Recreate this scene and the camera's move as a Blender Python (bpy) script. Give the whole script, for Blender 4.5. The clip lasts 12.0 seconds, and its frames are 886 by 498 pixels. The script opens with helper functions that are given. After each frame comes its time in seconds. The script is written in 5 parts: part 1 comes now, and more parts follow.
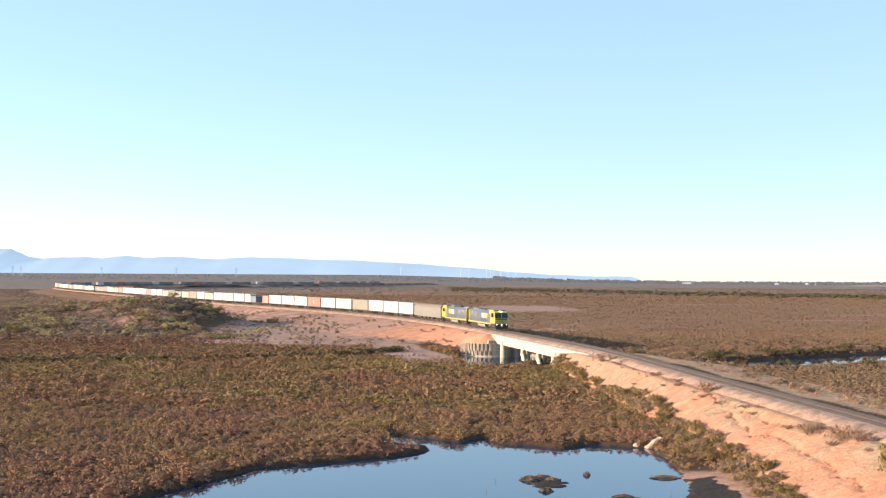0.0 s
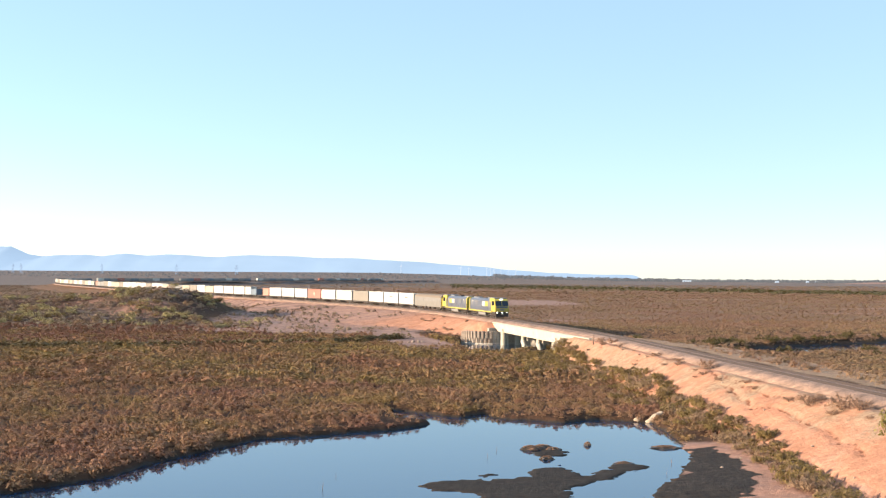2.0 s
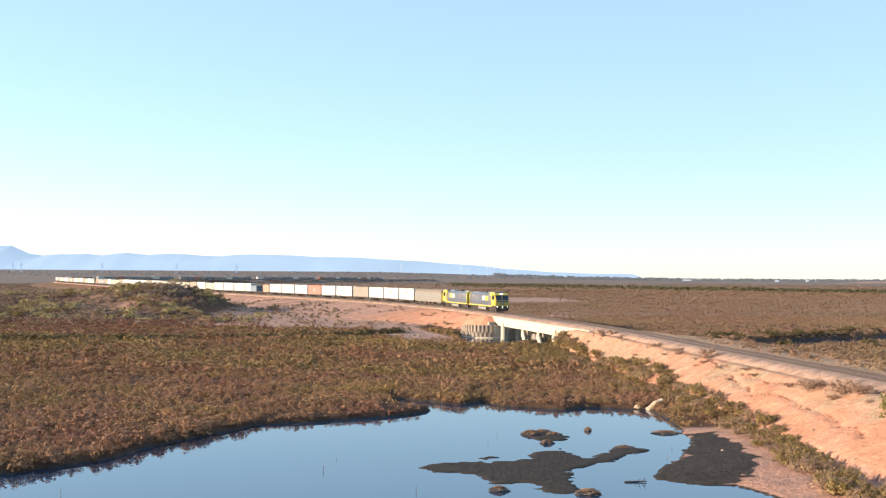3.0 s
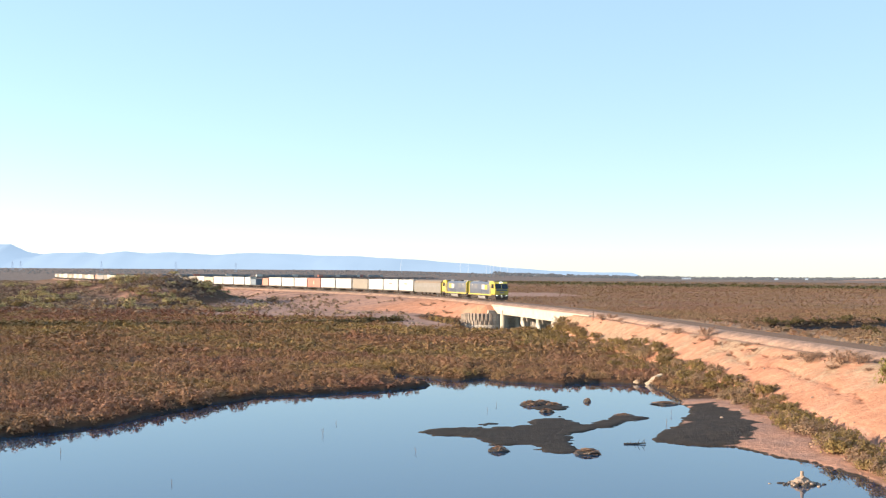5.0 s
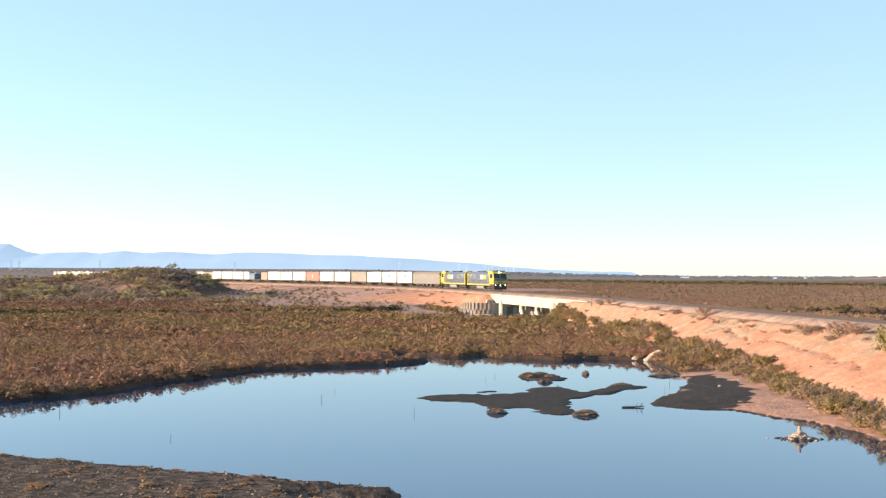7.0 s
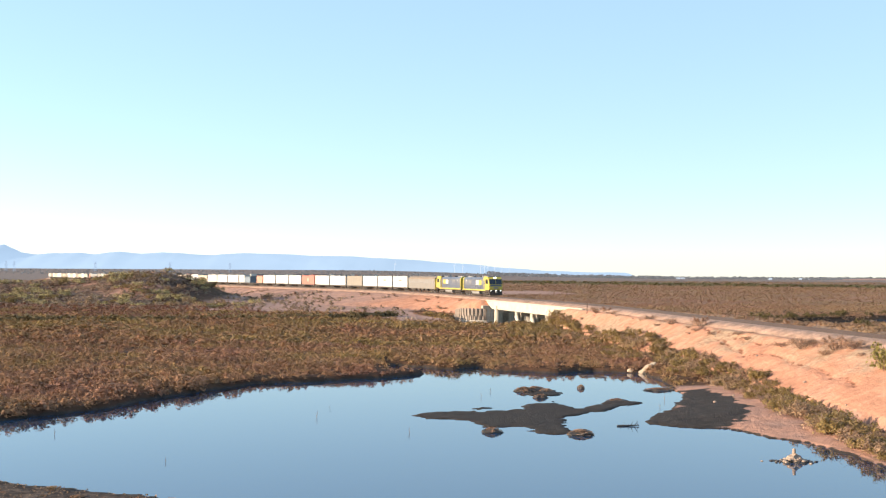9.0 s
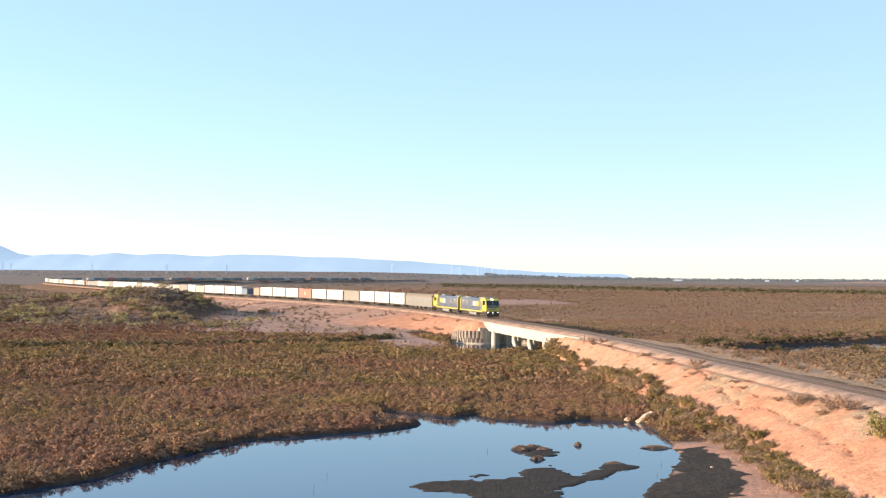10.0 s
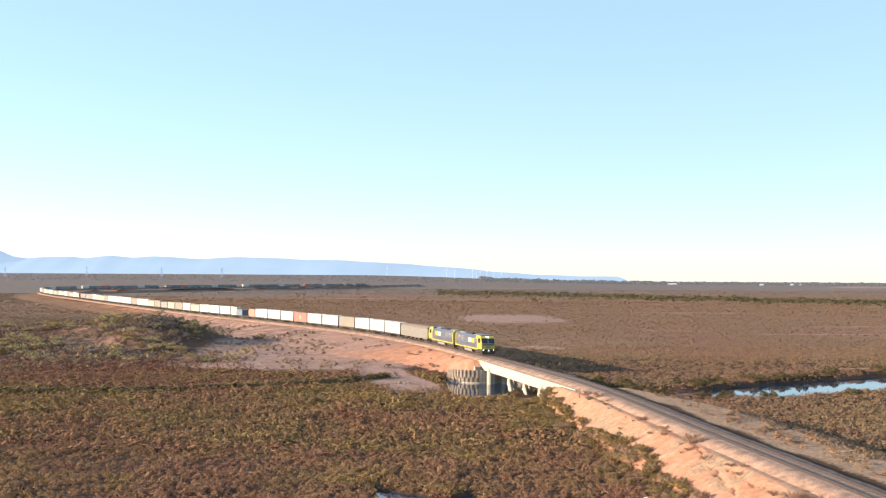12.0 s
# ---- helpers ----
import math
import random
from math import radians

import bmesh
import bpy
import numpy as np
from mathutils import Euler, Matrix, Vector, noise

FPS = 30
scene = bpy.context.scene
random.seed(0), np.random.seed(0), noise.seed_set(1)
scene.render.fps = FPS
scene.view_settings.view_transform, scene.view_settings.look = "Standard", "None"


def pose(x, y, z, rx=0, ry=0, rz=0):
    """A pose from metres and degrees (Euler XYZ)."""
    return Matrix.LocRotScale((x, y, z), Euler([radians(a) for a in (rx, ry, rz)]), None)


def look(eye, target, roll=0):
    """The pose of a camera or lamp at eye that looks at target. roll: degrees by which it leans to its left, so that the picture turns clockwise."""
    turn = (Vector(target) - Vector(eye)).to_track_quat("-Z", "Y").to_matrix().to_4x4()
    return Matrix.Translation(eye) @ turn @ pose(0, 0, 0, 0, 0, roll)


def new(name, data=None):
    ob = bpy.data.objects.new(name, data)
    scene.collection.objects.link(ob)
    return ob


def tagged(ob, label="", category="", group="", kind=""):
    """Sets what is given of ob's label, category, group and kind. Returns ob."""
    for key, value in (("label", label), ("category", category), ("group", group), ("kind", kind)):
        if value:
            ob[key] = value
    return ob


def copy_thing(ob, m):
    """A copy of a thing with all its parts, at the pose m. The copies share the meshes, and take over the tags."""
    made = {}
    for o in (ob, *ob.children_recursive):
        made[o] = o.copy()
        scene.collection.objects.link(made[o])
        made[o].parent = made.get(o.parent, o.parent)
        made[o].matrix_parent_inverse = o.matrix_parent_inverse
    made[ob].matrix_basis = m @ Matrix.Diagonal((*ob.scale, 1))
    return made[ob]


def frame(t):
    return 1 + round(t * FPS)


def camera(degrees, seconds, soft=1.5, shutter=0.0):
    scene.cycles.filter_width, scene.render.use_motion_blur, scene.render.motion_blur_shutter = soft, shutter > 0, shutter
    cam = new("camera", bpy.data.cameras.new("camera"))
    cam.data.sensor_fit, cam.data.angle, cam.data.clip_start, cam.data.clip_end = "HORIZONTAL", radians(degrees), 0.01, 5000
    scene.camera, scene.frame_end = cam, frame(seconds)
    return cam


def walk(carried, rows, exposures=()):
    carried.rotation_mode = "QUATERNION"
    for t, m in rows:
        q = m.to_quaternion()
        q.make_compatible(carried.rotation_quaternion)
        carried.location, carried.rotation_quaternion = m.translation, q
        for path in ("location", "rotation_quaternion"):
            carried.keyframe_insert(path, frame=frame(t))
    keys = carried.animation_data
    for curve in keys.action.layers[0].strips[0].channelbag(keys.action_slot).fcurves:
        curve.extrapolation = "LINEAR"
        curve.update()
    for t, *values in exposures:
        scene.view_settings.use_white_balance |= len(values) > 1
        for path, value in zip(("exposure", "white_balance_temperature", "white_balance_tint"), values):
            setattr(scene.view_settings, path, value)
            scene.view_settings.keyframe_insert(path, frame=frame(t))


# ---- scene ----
cam = camera(42.8, 12.0, soft=1.25)
PATH = [
    (0, pose(0.00, 0.00, 15.20, 91.429, -0.314, 0.000)),
    (0.5, pose(-0.01, 0.01, 14.69, 91.410, -0.328, 0.009)),
    (1, pose(-0.01, 0.03, 14.11, 91.392, -0.338, 0.008)),
    (1.5, pose(-0.04, 0.06, 13.58, 91.370, -0.348, 0.008)),
    (2, pose(-0.04, 0.08, 13.02, 91.354, -0.362, 0.012)),
    (2.5, pose(-0.06, 0.10, 12.46, 91.341, -0.370, 0.015)),
    (3, pose(-0.07, 0.07, 11.92, 91.329, -0.376, 0.014)),
    (5, pose(-0.06, 0.07, 9.78, 91.282, -0.364, -0.015)),
    (5.5, pose(-0.05, 0.01, 9.28, 91.272, -0.354, -0.020)),
    (6, pose(-0.06, -0.01, 8.76, 91.274, -0.333, -0.034)),
    (6.5, pose(-0.03, -0.03, 8.23, 91.264, -0.316, -0.038)),
    (7, pose(-0.02, -0.00, 7.69, 91.277, -0.318, -0.076)),
    (7.2, pose(-0.02, -0.01, 7.47, 91.280, -0.318, -0.098)),
    (7.5, pose(-0.02, -0.01, 7.12, 91.283, -0.319, -0.132)),
    (7.8, pose(-0.01, -0.02, 6.81, 91.287, -0.320, -0.165)),
    (8.1, pose(-0.01, -0.03, 6.68, 91.290, -0.321, -0.199)),
    (8.4, pose(-0.01, -0.04, 6.89, 91.294, -0.322, -0.232)),
    (8.8, pose(-0.01, -0.05, 7.94, 91.299, -0.324, -0.277)),
    (9, pose(-0.01, -0.05, 8.75, 91.301, -0.324, -0.299)),
    (9.5, pose(-0.02, -0.13, 10.93, 91.309, -0.343, -0.374)),
    (10, pose(-0.05, -0.13, 13.14, 91.316, -0.348, -0.450)),
    (10.5, pose(-0.04, -0.13, 15.28, 91.325, -0.339, -0.512)),
    (11, pose(-0.09, -0.18, 17.42, 91.334, -0.331, -0.582)),
    (11.5, pose(-0.10, -0.25, 19.53, 91.342, -0.333, -0.663)),
    (12, pose(-0.16, -0.34, 20.78, 91.357, -0.332, -0.699)),
]
walk(cam, PATH, exposures=((0.0, 1.25), (12.0, 1.25)))

# ---- world, sun ----
SUN_ELEV = radians(13.0)
SUN_TO = Vector((-0.97, -0.22, 0)).normalized()          # level direction towards the sun
SUN_ROT = -math.atan2(SUN_TO.x, SUN_TO.y)
world = bpy.data.worlds.new("world")
scene.world = world
world.use_nodes = True
wn = world.node_tree.nodes
sky = wn.new("ShaderNodeTexSky")
sky.sky_type = "NISHITA"
sky.sun_disc = False
sky.sun_elevation = SUN_ELEV
sky.sun_rotation = SUN_ROT
sky.altitude = 10
sky.air_density = 1.0
sky.dust_density = 0.0
sky.ozone_density = 2.0
wn["Background"].inputs["Strength"].default_value = 0.112
veil = wn.new("ShaderNodeMixRGB")                          # thin high haze over the whole sky
veil.inputs["Fac"].default_value = 0.5
veil.inputs["Color2"].default_value = (2.28, 3.32, 4.45, 1)
world.node_tree.links.new(sky.outputs[0], veil.inputs["Color1"])
world.node_tree.links.new(veil.outputs[0], wn["Background"].inputs["Color"])

sun_data = bpy.data.lights.new("sun", "SUN")
sun_data.energy = 4.9
sun_data.angle = radians(0.55)
sun_data.color = (1.0, 0.83, 0.63)
sun_ob = new("sun", sun_data)
sun_at = Vector((SUN_TO.x * math.cos(SUN_ELEV), SUN_TO.y * math.cos(SUN_ELEV), math.sin(SUN_ELEV)))
sun_ob.matrix_world = look(tuple(sun_at * 300), (0, 0, 0))


# ---- materials ----
def material(name, color, rough=0.8, metal=0.0, spread=0.25, scale=4.0, fine=40.0, bump=0.3, dirt=None, dirt_amount=0.4, spec=0.5):
    """A surface with variation at two scales, and grime of its own shape."""
    m = bpy.data.materials.new(name)
    m.use_nodes = True
    nt = m.node_tree
    b = nt.nodes["Principled BSDF"]
    b.inputs["Roughness"].default_value = rough
    b.inputs["Metallic"].default_value = metal
    b.inputs["Specular IOR Level"].default_value = spec
    co = nt.nodes.new("ShaderNodeTexCoord")
    n1 = nt.nodes.new("ShaderNodeTexNoise")
    n1.inputs["Scale"].default_value = scale
    n1.inputs["Detail"].default_value = 5
    n2 = nt.nodes.new("ShaderNodeTexNoise")
    n2.inputs["Scale"].default_value = fine
    n2.inputs["Detail"].default_value = 3
    nt.links.new(co.outputs["Object"], n1.inputs["Vector"])
    nt.links.new(co.outputs["Object"], n2.inputs["Vector"])
    ramp = nt.nodes.new("ShaderNodeValToRGB")
    ramp.color_ramp.elements[0].position, ramp.color_ramp.elements[1].position = 0.3, 0.7
    ramp.color_ramp.elements[0].color = (*[c * (1 - spread) for c in color], 1)
    ramp.color_ramp.elements[1].color = (*[min(1, c * (1 + spread)) for c in color], 1)
    nt.links.new(n1.outputs["Fac"], ramp.inputs["Fac"])
    out = ramp.outputs["Color"]
    if dirt:
        mix = nt.nodes.new("ShaderNodeMixRGB")
        r2 = nt.nodes.new("ShaderNodeMapRange")
        r2.inputs["From Min"].default_value, r2.inputs["From Max"].default_value = 0.45, 0.75
        r2.inputs["To Max"].default_value = dirt_amount
        nt.links.new(n2.outputs["Fac"], r2.inputs["Value"])
        nt.links.new(r2.outputs["Result"], mix.inputs["Fac"])
        nt.links.new(out, mix.inputs["Color1"])
        mix.inputs["Color2"].default_value = (*dirt, 1)
        out = mix.outputs["Color"]
    nt.links.new(out, b.inputs["Base Color"])
    if bump:
        bp = nt.nodes.new("ShaderNodeBump")
        bp.inputs["Strength"].default_value = bump
        bp.inputs["Distance"].default_value = 0.03
        nt.links.new(n2.outputs["Fac"], bp.inputs["Height"])
        nt.links.new(bp.outputs["Normal"], b.inputs["Normal"])
    return m


def foliage(name, colours, scale=0.06, vary=0.08):
    """Leaves: hue patches over the land, and each leaf a little different."""
    m = bpy.data.materials.new(name)
    m.use_nodes = True
    nt = m.node_tree
    b = nt.nodes["Principled BSDF"]
    b.inputs["Roughness"].default_value = 0.75
    b.inputs["Specular IOR Level"].default_value = 0.2
    geo = nt.nodes.new("ShaderNodeNewGeometry")
    info = nt.nodes.new("ShaderNodeObjectInfo")
    n1 = nt.nodes.new("ShaderNodeTexNoise")
    n1.inputs["Scale"].default_value = scale
    n1.inputs["Detail"].default_value = 6
    n1.inputs["Roughness"].default_value = 0.7
    nt.links.new(geo.outputs["Position"], n1.inputs["Vector"])
    add = nt.nodes.new("ShaderNodeMath")
    add.operation = "MULTIPLY_ADD"
    each = nt.nodes.new("ShaderNodeTexNoise")                  # from shrub to shrub
    each.inputs["Scale"].default_value = 0.55
    each.inputs["Detail"].default_value = 2
    nt.links.new(geo.outputs["Position"], each.inputs["Vector"])
    shift = nt.nodes.new("ShaderNodeMath")
    shift.operation = "MULTIPLY_ADD"
    nt.links.new(each.outputs["Fac"], shift.inputs[0])
    shift.inputs[1].default_value = 0.28
    shift.inputs[2].default_value = -0.11
    leaf = nt.nodes.new("ShaderNodeMath")
    leaf.operation = "MULTIPLY_ADD"
    nt.links.new(geo.outputs["Random Per Island"], leaf.inputs[0])
    leaf.inputs[1].default_value = 0.05
    nt.links.new(shift.outputs[0], leaf.inputs[2])
    nt.links.new(leaf.outputs[0], add.inputs[0])
    add.inputs[1].default_value = 1.0
    nt.links.new(n1.outputs["Fac"], add.inputs[2])
    add2 = nt.nodes.new("ShaderNodeMath")
    add2.operation = "MULTIPLY_ADD"
    nt.links.new(info.outputs["Random"], add2.inputs[0])
    add2.inputs[1].default_value = 0.12
    nt.links.new(add.outputs[0], add2.inputs[2])
    ramp = nt.nodes.new("ShaderNodeValToRGB")
    cr = ramp.color_ramp
    while len(cr.elements) < len(colours):
        cr.elements.new(0.5)
    for i, c in enumerate(colours):
        cr.elements[i].position = 0.40 + 0.42 * i / (len(colours) - 1)
        cr.elements[i].color = (*c, 1)
    nt.links.new(add2.outputs[0], ramp.inputs["Fac"])
    hsv = nt.nodes.new("ShaderNodeHueSaturation")
    rng = nt.nodes.new("ShaderNodeMapRange")
    rng.inputs["To Min"].default_value, rng.inputs["To Max"].default_value = 1 - vary, 1 + vary
    nt.links.new(geo.outputs["Random Per Island"], rng.inputs["Value"])
    nt.links.new(rng.outputs["Result"], hsv.inputs["Value"])
    nt.links.new(ramp.outputs["Color"], hsv.inputs["Color"])
    nt.links.new(hsv.outputs["Color"], b.inputs["Base Color"])
    # a spray of small leaves shades softer than the flat piece that stands for it
    soft = nt.nodes.new("ShaderNodeVectorMath")
    soft.operation = "MULTIPLY_ADD"
    nt.links.new(geo.outputs["Normal"], soft.inputs[0])
    soft.inputs[1].default_value = (0.85, 0.85, 0.85)
    soft.inputs[2].default_value = (0, 0, 0.15)
    unit = nt.nodes.new("ShaderNodeVectorMath")
    unit.operation = "NORMALIZE"
    nt.links.new(soft.outputs[0], unit.inputs[0])
    nt.links.new(unit.outputs[0], b.inputs["Normal"])
    # and lets part of the light through
    lit = nt.nodes.new("ShaderNodeBsdfTranslucent")
    nt.links.new(hsv.outputs["Color"], lit.inputs["Color"])
    both = nt.nodes.new("ShaderNodeMixShader")
    both.inputs["Fac"].default_value = 0.1
    nt.links.new(b.outputs[0], both.inputs[1])
    nt.links.new(lit.outputs[0], both.inputs[2])
    nt.links.new(both.outputs[0], nt.nodes["Material Output"].inputs["Surface"])
    return m


MARSH = foliage("samphire", [(0.250, 0.108, 0.070), (0.275, 0.130, 0.077), (0.285, 0.152, 0.079), (0.262, 0.164, 0.070), (0.315, 0.208, 0.070)], 0.035)
MARSH_NEAR = foliage("brown_samphire", [(0.258, 0.118, 0.080), (0.285, 0.142, 0.087), (0.295, 0.160, 0.087), (0.285, 0.172, 0.077), (0.335, 0.218, 0.074)], 0.06)
PALE_OLIVE = foliage("pale_olive_leaves", [(0.33, 0.255, 0.125), (0.40, 0.315, 0.145), (0.36, 0.290, 0.135)], 0.3)
MARSH_RED = foliage("red_samphire", [(0.19, 0.080, 0.052), (0.245, 0.112, 0.064), (0.275, 0.140, 0.080)], 0.05)
PLAIN_SHRUB = foliage("plain_shrub", [(0.275, 0.145, 0.100), (0.292, 0.165, 0.100), (0.282, 0.180, 0.094), (0.252, 0.176, 0.085)], 0.02)
DUNE_SCRUB = foliage("grey_brown_scrub", [(0.190, 0.112, 0.080), (0.235, 0.150, 0.105), (0.265, 0.185, 0.120), (0.300, 0.230, 0.135)], 0.12)
OLIVE = foliage("saltbush_leaves", [(0.185, 0.118, 0.052), (0.225, 0.148, 0.058), (0.250, 0.168, 0.058), (0.235, 0.160, 0.078)], 0.3)
GREY_LEAF = foliage("grey_saltbush", [(0.252, 0.152, 0.096), (0.306, 0.196, 0.118), (0.279, 0.188, 0.096)], 0.3)
DRY = foliage("dry_twigs", [(0.260, 0.145, 0.092), (0.325, 0.190, 0.120), (0.290, 0.175, 0.110)], 0.5, 0.3)
GREEN = foliage("fresh_leaves", [(0.153, 0.128, 0.037), (0.198, 0.160, 0.044), (0.243, 0.188, 0.059)], 0.3)
GREEN_BELT = foliage("belt_leaves", [(0.105, 0.088, 0.040), (0.130, 0.108, 0.046), (0.155, 0.120, 0.052)], 0.02)
HEDGE = foliage("hedge_leaves", [(0.190, 0.128, 0.060), (0.220, 0.150, 0.066), (0.245, 0.165, 0.072)], 0.05)
MANGROVE = foliage("mangrove_leaves", [(0.095, 0.072, 0.031), (0.126, 0.094, 0.037), (0.149, 0.108, 0.044)], 0.02)
WOOD = material("dead_wood", (0.16, 0.10, 0.07), 0.85, scale=6, fine=60, bump=0.5)

CONCRETE = material("concrete", (0.46, 0.40, 0.31), 0.85, spread=0.12, scale=0.6, fine=5, bump=0.2, dirt=(0.25, 0.2, 0.15), dirt_amount=0.25)
CONCRETE_OLD = material("weathered_concrete", (0.46, 0.39, 0.315), 0.9, spread=0.25, scale=0.8, fine=6, bump=0.4, dirt=(0.16, 0.11, 0.08), dirt_amount=0.5)
SHEET = material("rusty_sheet_pile", (0.27, 0.215, 0.17), 0.7, spread=0.3, scale=1.0, fine=8, bump=0.3, dirt=(0.18, 0.08, 0.04), dirt_amount=0.6)
BALLAST = material("ballast", (0.255, 0.158, 0.115), 0.95, spread=0.45, scale=0.7, fine=5, bump=1.0, dirt=(0.07, 0.05, 0.04), dirt_amount=0.7)
DARK_BALLAST = material("dark_ballast", (0.075, 0.05, 0.04), 0.95, spread=0.4, scale=1.0, fine=8, bump=0.8)
SLEEPER = material("concrete_sleeper", (0.27, 0.19, 0.15), 0.9, spread=0.2, scale=2, fine=20, dirt=(0.17, 0.10, 0.07), dirt_amount=0.5)
RAIL = material("rail_steel", (0.055, 0.034, 0.026), 0.7, metal=0.0, spread=0.2, scale=3, fine=20)
STONE = material("pale_stone", (0.31, 0.225, 0.17), 0.9, spread=0.2, scale=1.5, fine=9, bump=0.6, dirt=(0.25, 0.16, 0.1))
PALE_STONE = material("bleached_stone", (0.43, 0.33, 0.235), 0.9, spread=0.15, scale=1.5, fine=9, bump=0.5, dirt=(0.3, 0.2, 0.13))
WET_ROCK = material("wet_dark_rock", (0.05, 0.038, 0.03), 0.5, spread=0.4, scale=3, fine=12, bump=0.8)
YELLOW = material("yellow_paint", (0.46, 0.365, 0.055), 0.45, spread=0.08, scale=0.8, fine=6, bump=0, dirt=(0.35, 0.22, 0.06), dirt_amount=0.35)
NAVY = material("blue_grey_paint", (0.085, 0.098, 0.13), 0.4, spread=0.15, scale=0.7, fine=5, bump=0, dirt=(0.16, 0.13, 0.11), dirt_amount=0.4)
WHITE = material("white_paint", (0.46, 0.44, 0.405), 0.5, spread=0.04, scale=0.6, fine=4, bump=0, dirt=(0.55, 0.42, 0.32), dirt_amount=0.25)
CREAM = material("cream_paint", (0.40, 0.335, 0.255), 0.6, spread=0.08, scale=0.6, fine=4, bump=0, dirt=(0.35, 0.24, 0.16), dirt_amount=0.4)
TAN = material("tan_paint", (0.215, 0.185, 0.150), 0.6, spread=0.1, scale=0.6, fine=4, bump=0, dirt=(0.2, 0.13, 0.09), dirt_amount=0.4)
RED = material("red_paint", (0.36, 0.125, 0.09), 0.6, spread=0.1, scale=0.6, fine=4, bump=0, dirt=(0.25, 0.10, 0.07), dirt_amount=0.4)
PINK = material("faded_red_paint", (0.44, 0.20, 0.145), 0.65, spread=0.1, scale=0.6, fine=4, bump=0, dirt=(0.3, 0.16, 0.1), dirt_amount=0.4)
BLUE = material("blue_paint", (0.11, 0.15, 0.19), 0.55, spread=0.1, scale=0.6, fine=4, bump=0, dirt=(0.2, 0.14, 0.1), dirt_amount=0.4)
GREY = material("grey_paint", (0.22, 0.21, 0.20), 0.6, spread=0.12, scale=0.7, fine=5, bump=0, dirt=(0.13, 0.09, 0.07), dirt_amount=0.4)
SILVER = material("dull_steel_cladding", (0.20, 0.185, 0.165), 0.55, metal=0.1, spread=0.1, scale=0.7, fine=5, bump=0, dirt=(0.25, 0.16, 0.1), dirt_amount=0.4)
BLACK = material("dark_underframe", (0.035, 0.028, 0.024), 0.7, spread=0.3, scale=2, fine=12, bump=0.2, dirt=(0.16, 0.09, 0.06), dirt_amount=0.6)
STEEL = material("worn_steel", (0.30, 0.27, 0.24), 0.4, metal=0.8, spread=0.2, scale=3, fine=20, bump=0)
ROOF = material("dusty_roof", (0.20, 0.15, 0.11), 0.8, spread=0.2, scale=0.8, fine=6, dirt=(0.1, 0.07, 0.05))


def glass_material():
    m = bpy.data.materials.new("tinted_glass")
    m.use_nodes = True
    b = m.node_tree.nodes["Principled BSDF"]
    b.inputs["Base Color"].default_value = (0.015, 0.02, 0.03, 1)
    b.inputs["Roughness"].default_value = 0.06
    return m


def lamp_material():
    m = bpy.data.materials.new("lit_headlight")
    m.use_nodes = True
    b = m.node_tree.nodes["Principled BSDF"]
    b.inputs["Base Color"].default_value = (0.9, 0.9, 0.85, 1)
    b.inputs["Emission Color"].default_value = (1.0, 0.95, 0.8, 1)
    b.inputs["Emission Strength"].default_value = 2.5
    return m


def water_material():
    m = bpy.data.materials.new("still_water")
    m.use_nodes = True
    nt = m.node_tree
    b = nt.nodes["Principled BSDF"]
    b.inputs["Base Color"].default_value = (0.008, 0.033, 0.076, 1)
    b.inputs["Roughness"].default_value = 0.03
    b.inputs["IOR"].default_value = 2.2
    geo = nt.nodes.new("ShaderNodeNewGeometry")
    n = nt.nodes.new("ShaderNodeTexNoise")
    n.inputs["Scale"].default_value = 0.9
    n.inputs["Detail"].default_value = 3
    n2 = nt.nodes.new("ShaderNodeTexNoise")
    n2.inputs["Scale"].default_value = 0.05
    nt.links.new(geo.outputs["Position"], n.inputs["Vector"])
    nt.links.new(geo.outputs["Position"], n2.inputs["Vector"])
    bp = nt.nodes.new("ShaderNodeBump")
    bp.inputs["Strength"].default_value = 0.05
    bp.inputs["Distance"].default_value = 0.02
    nt.links.new(n.outputs["Fac"], bp.inputs["Height"])
    nt.links.new(bp.outputs["Normal"], b.inputs["Normal"])
    rr = nt.nodes.new("ShaderNodeMapRange")
    rr.inputs["From Min"].default_value, rr.inputs["From Max"].default_value = 0.4, 0.65
    rr.inputs["To Min"].default_value, rr.inputs["To Max"].default_value = 0.015, 0.05
    nt.links.new(n2.outputs["Fac"], rr.inputs["Value"])
    nt.links.new(rr.outputs["Result"], b.inputs["Roughness"])
    return m


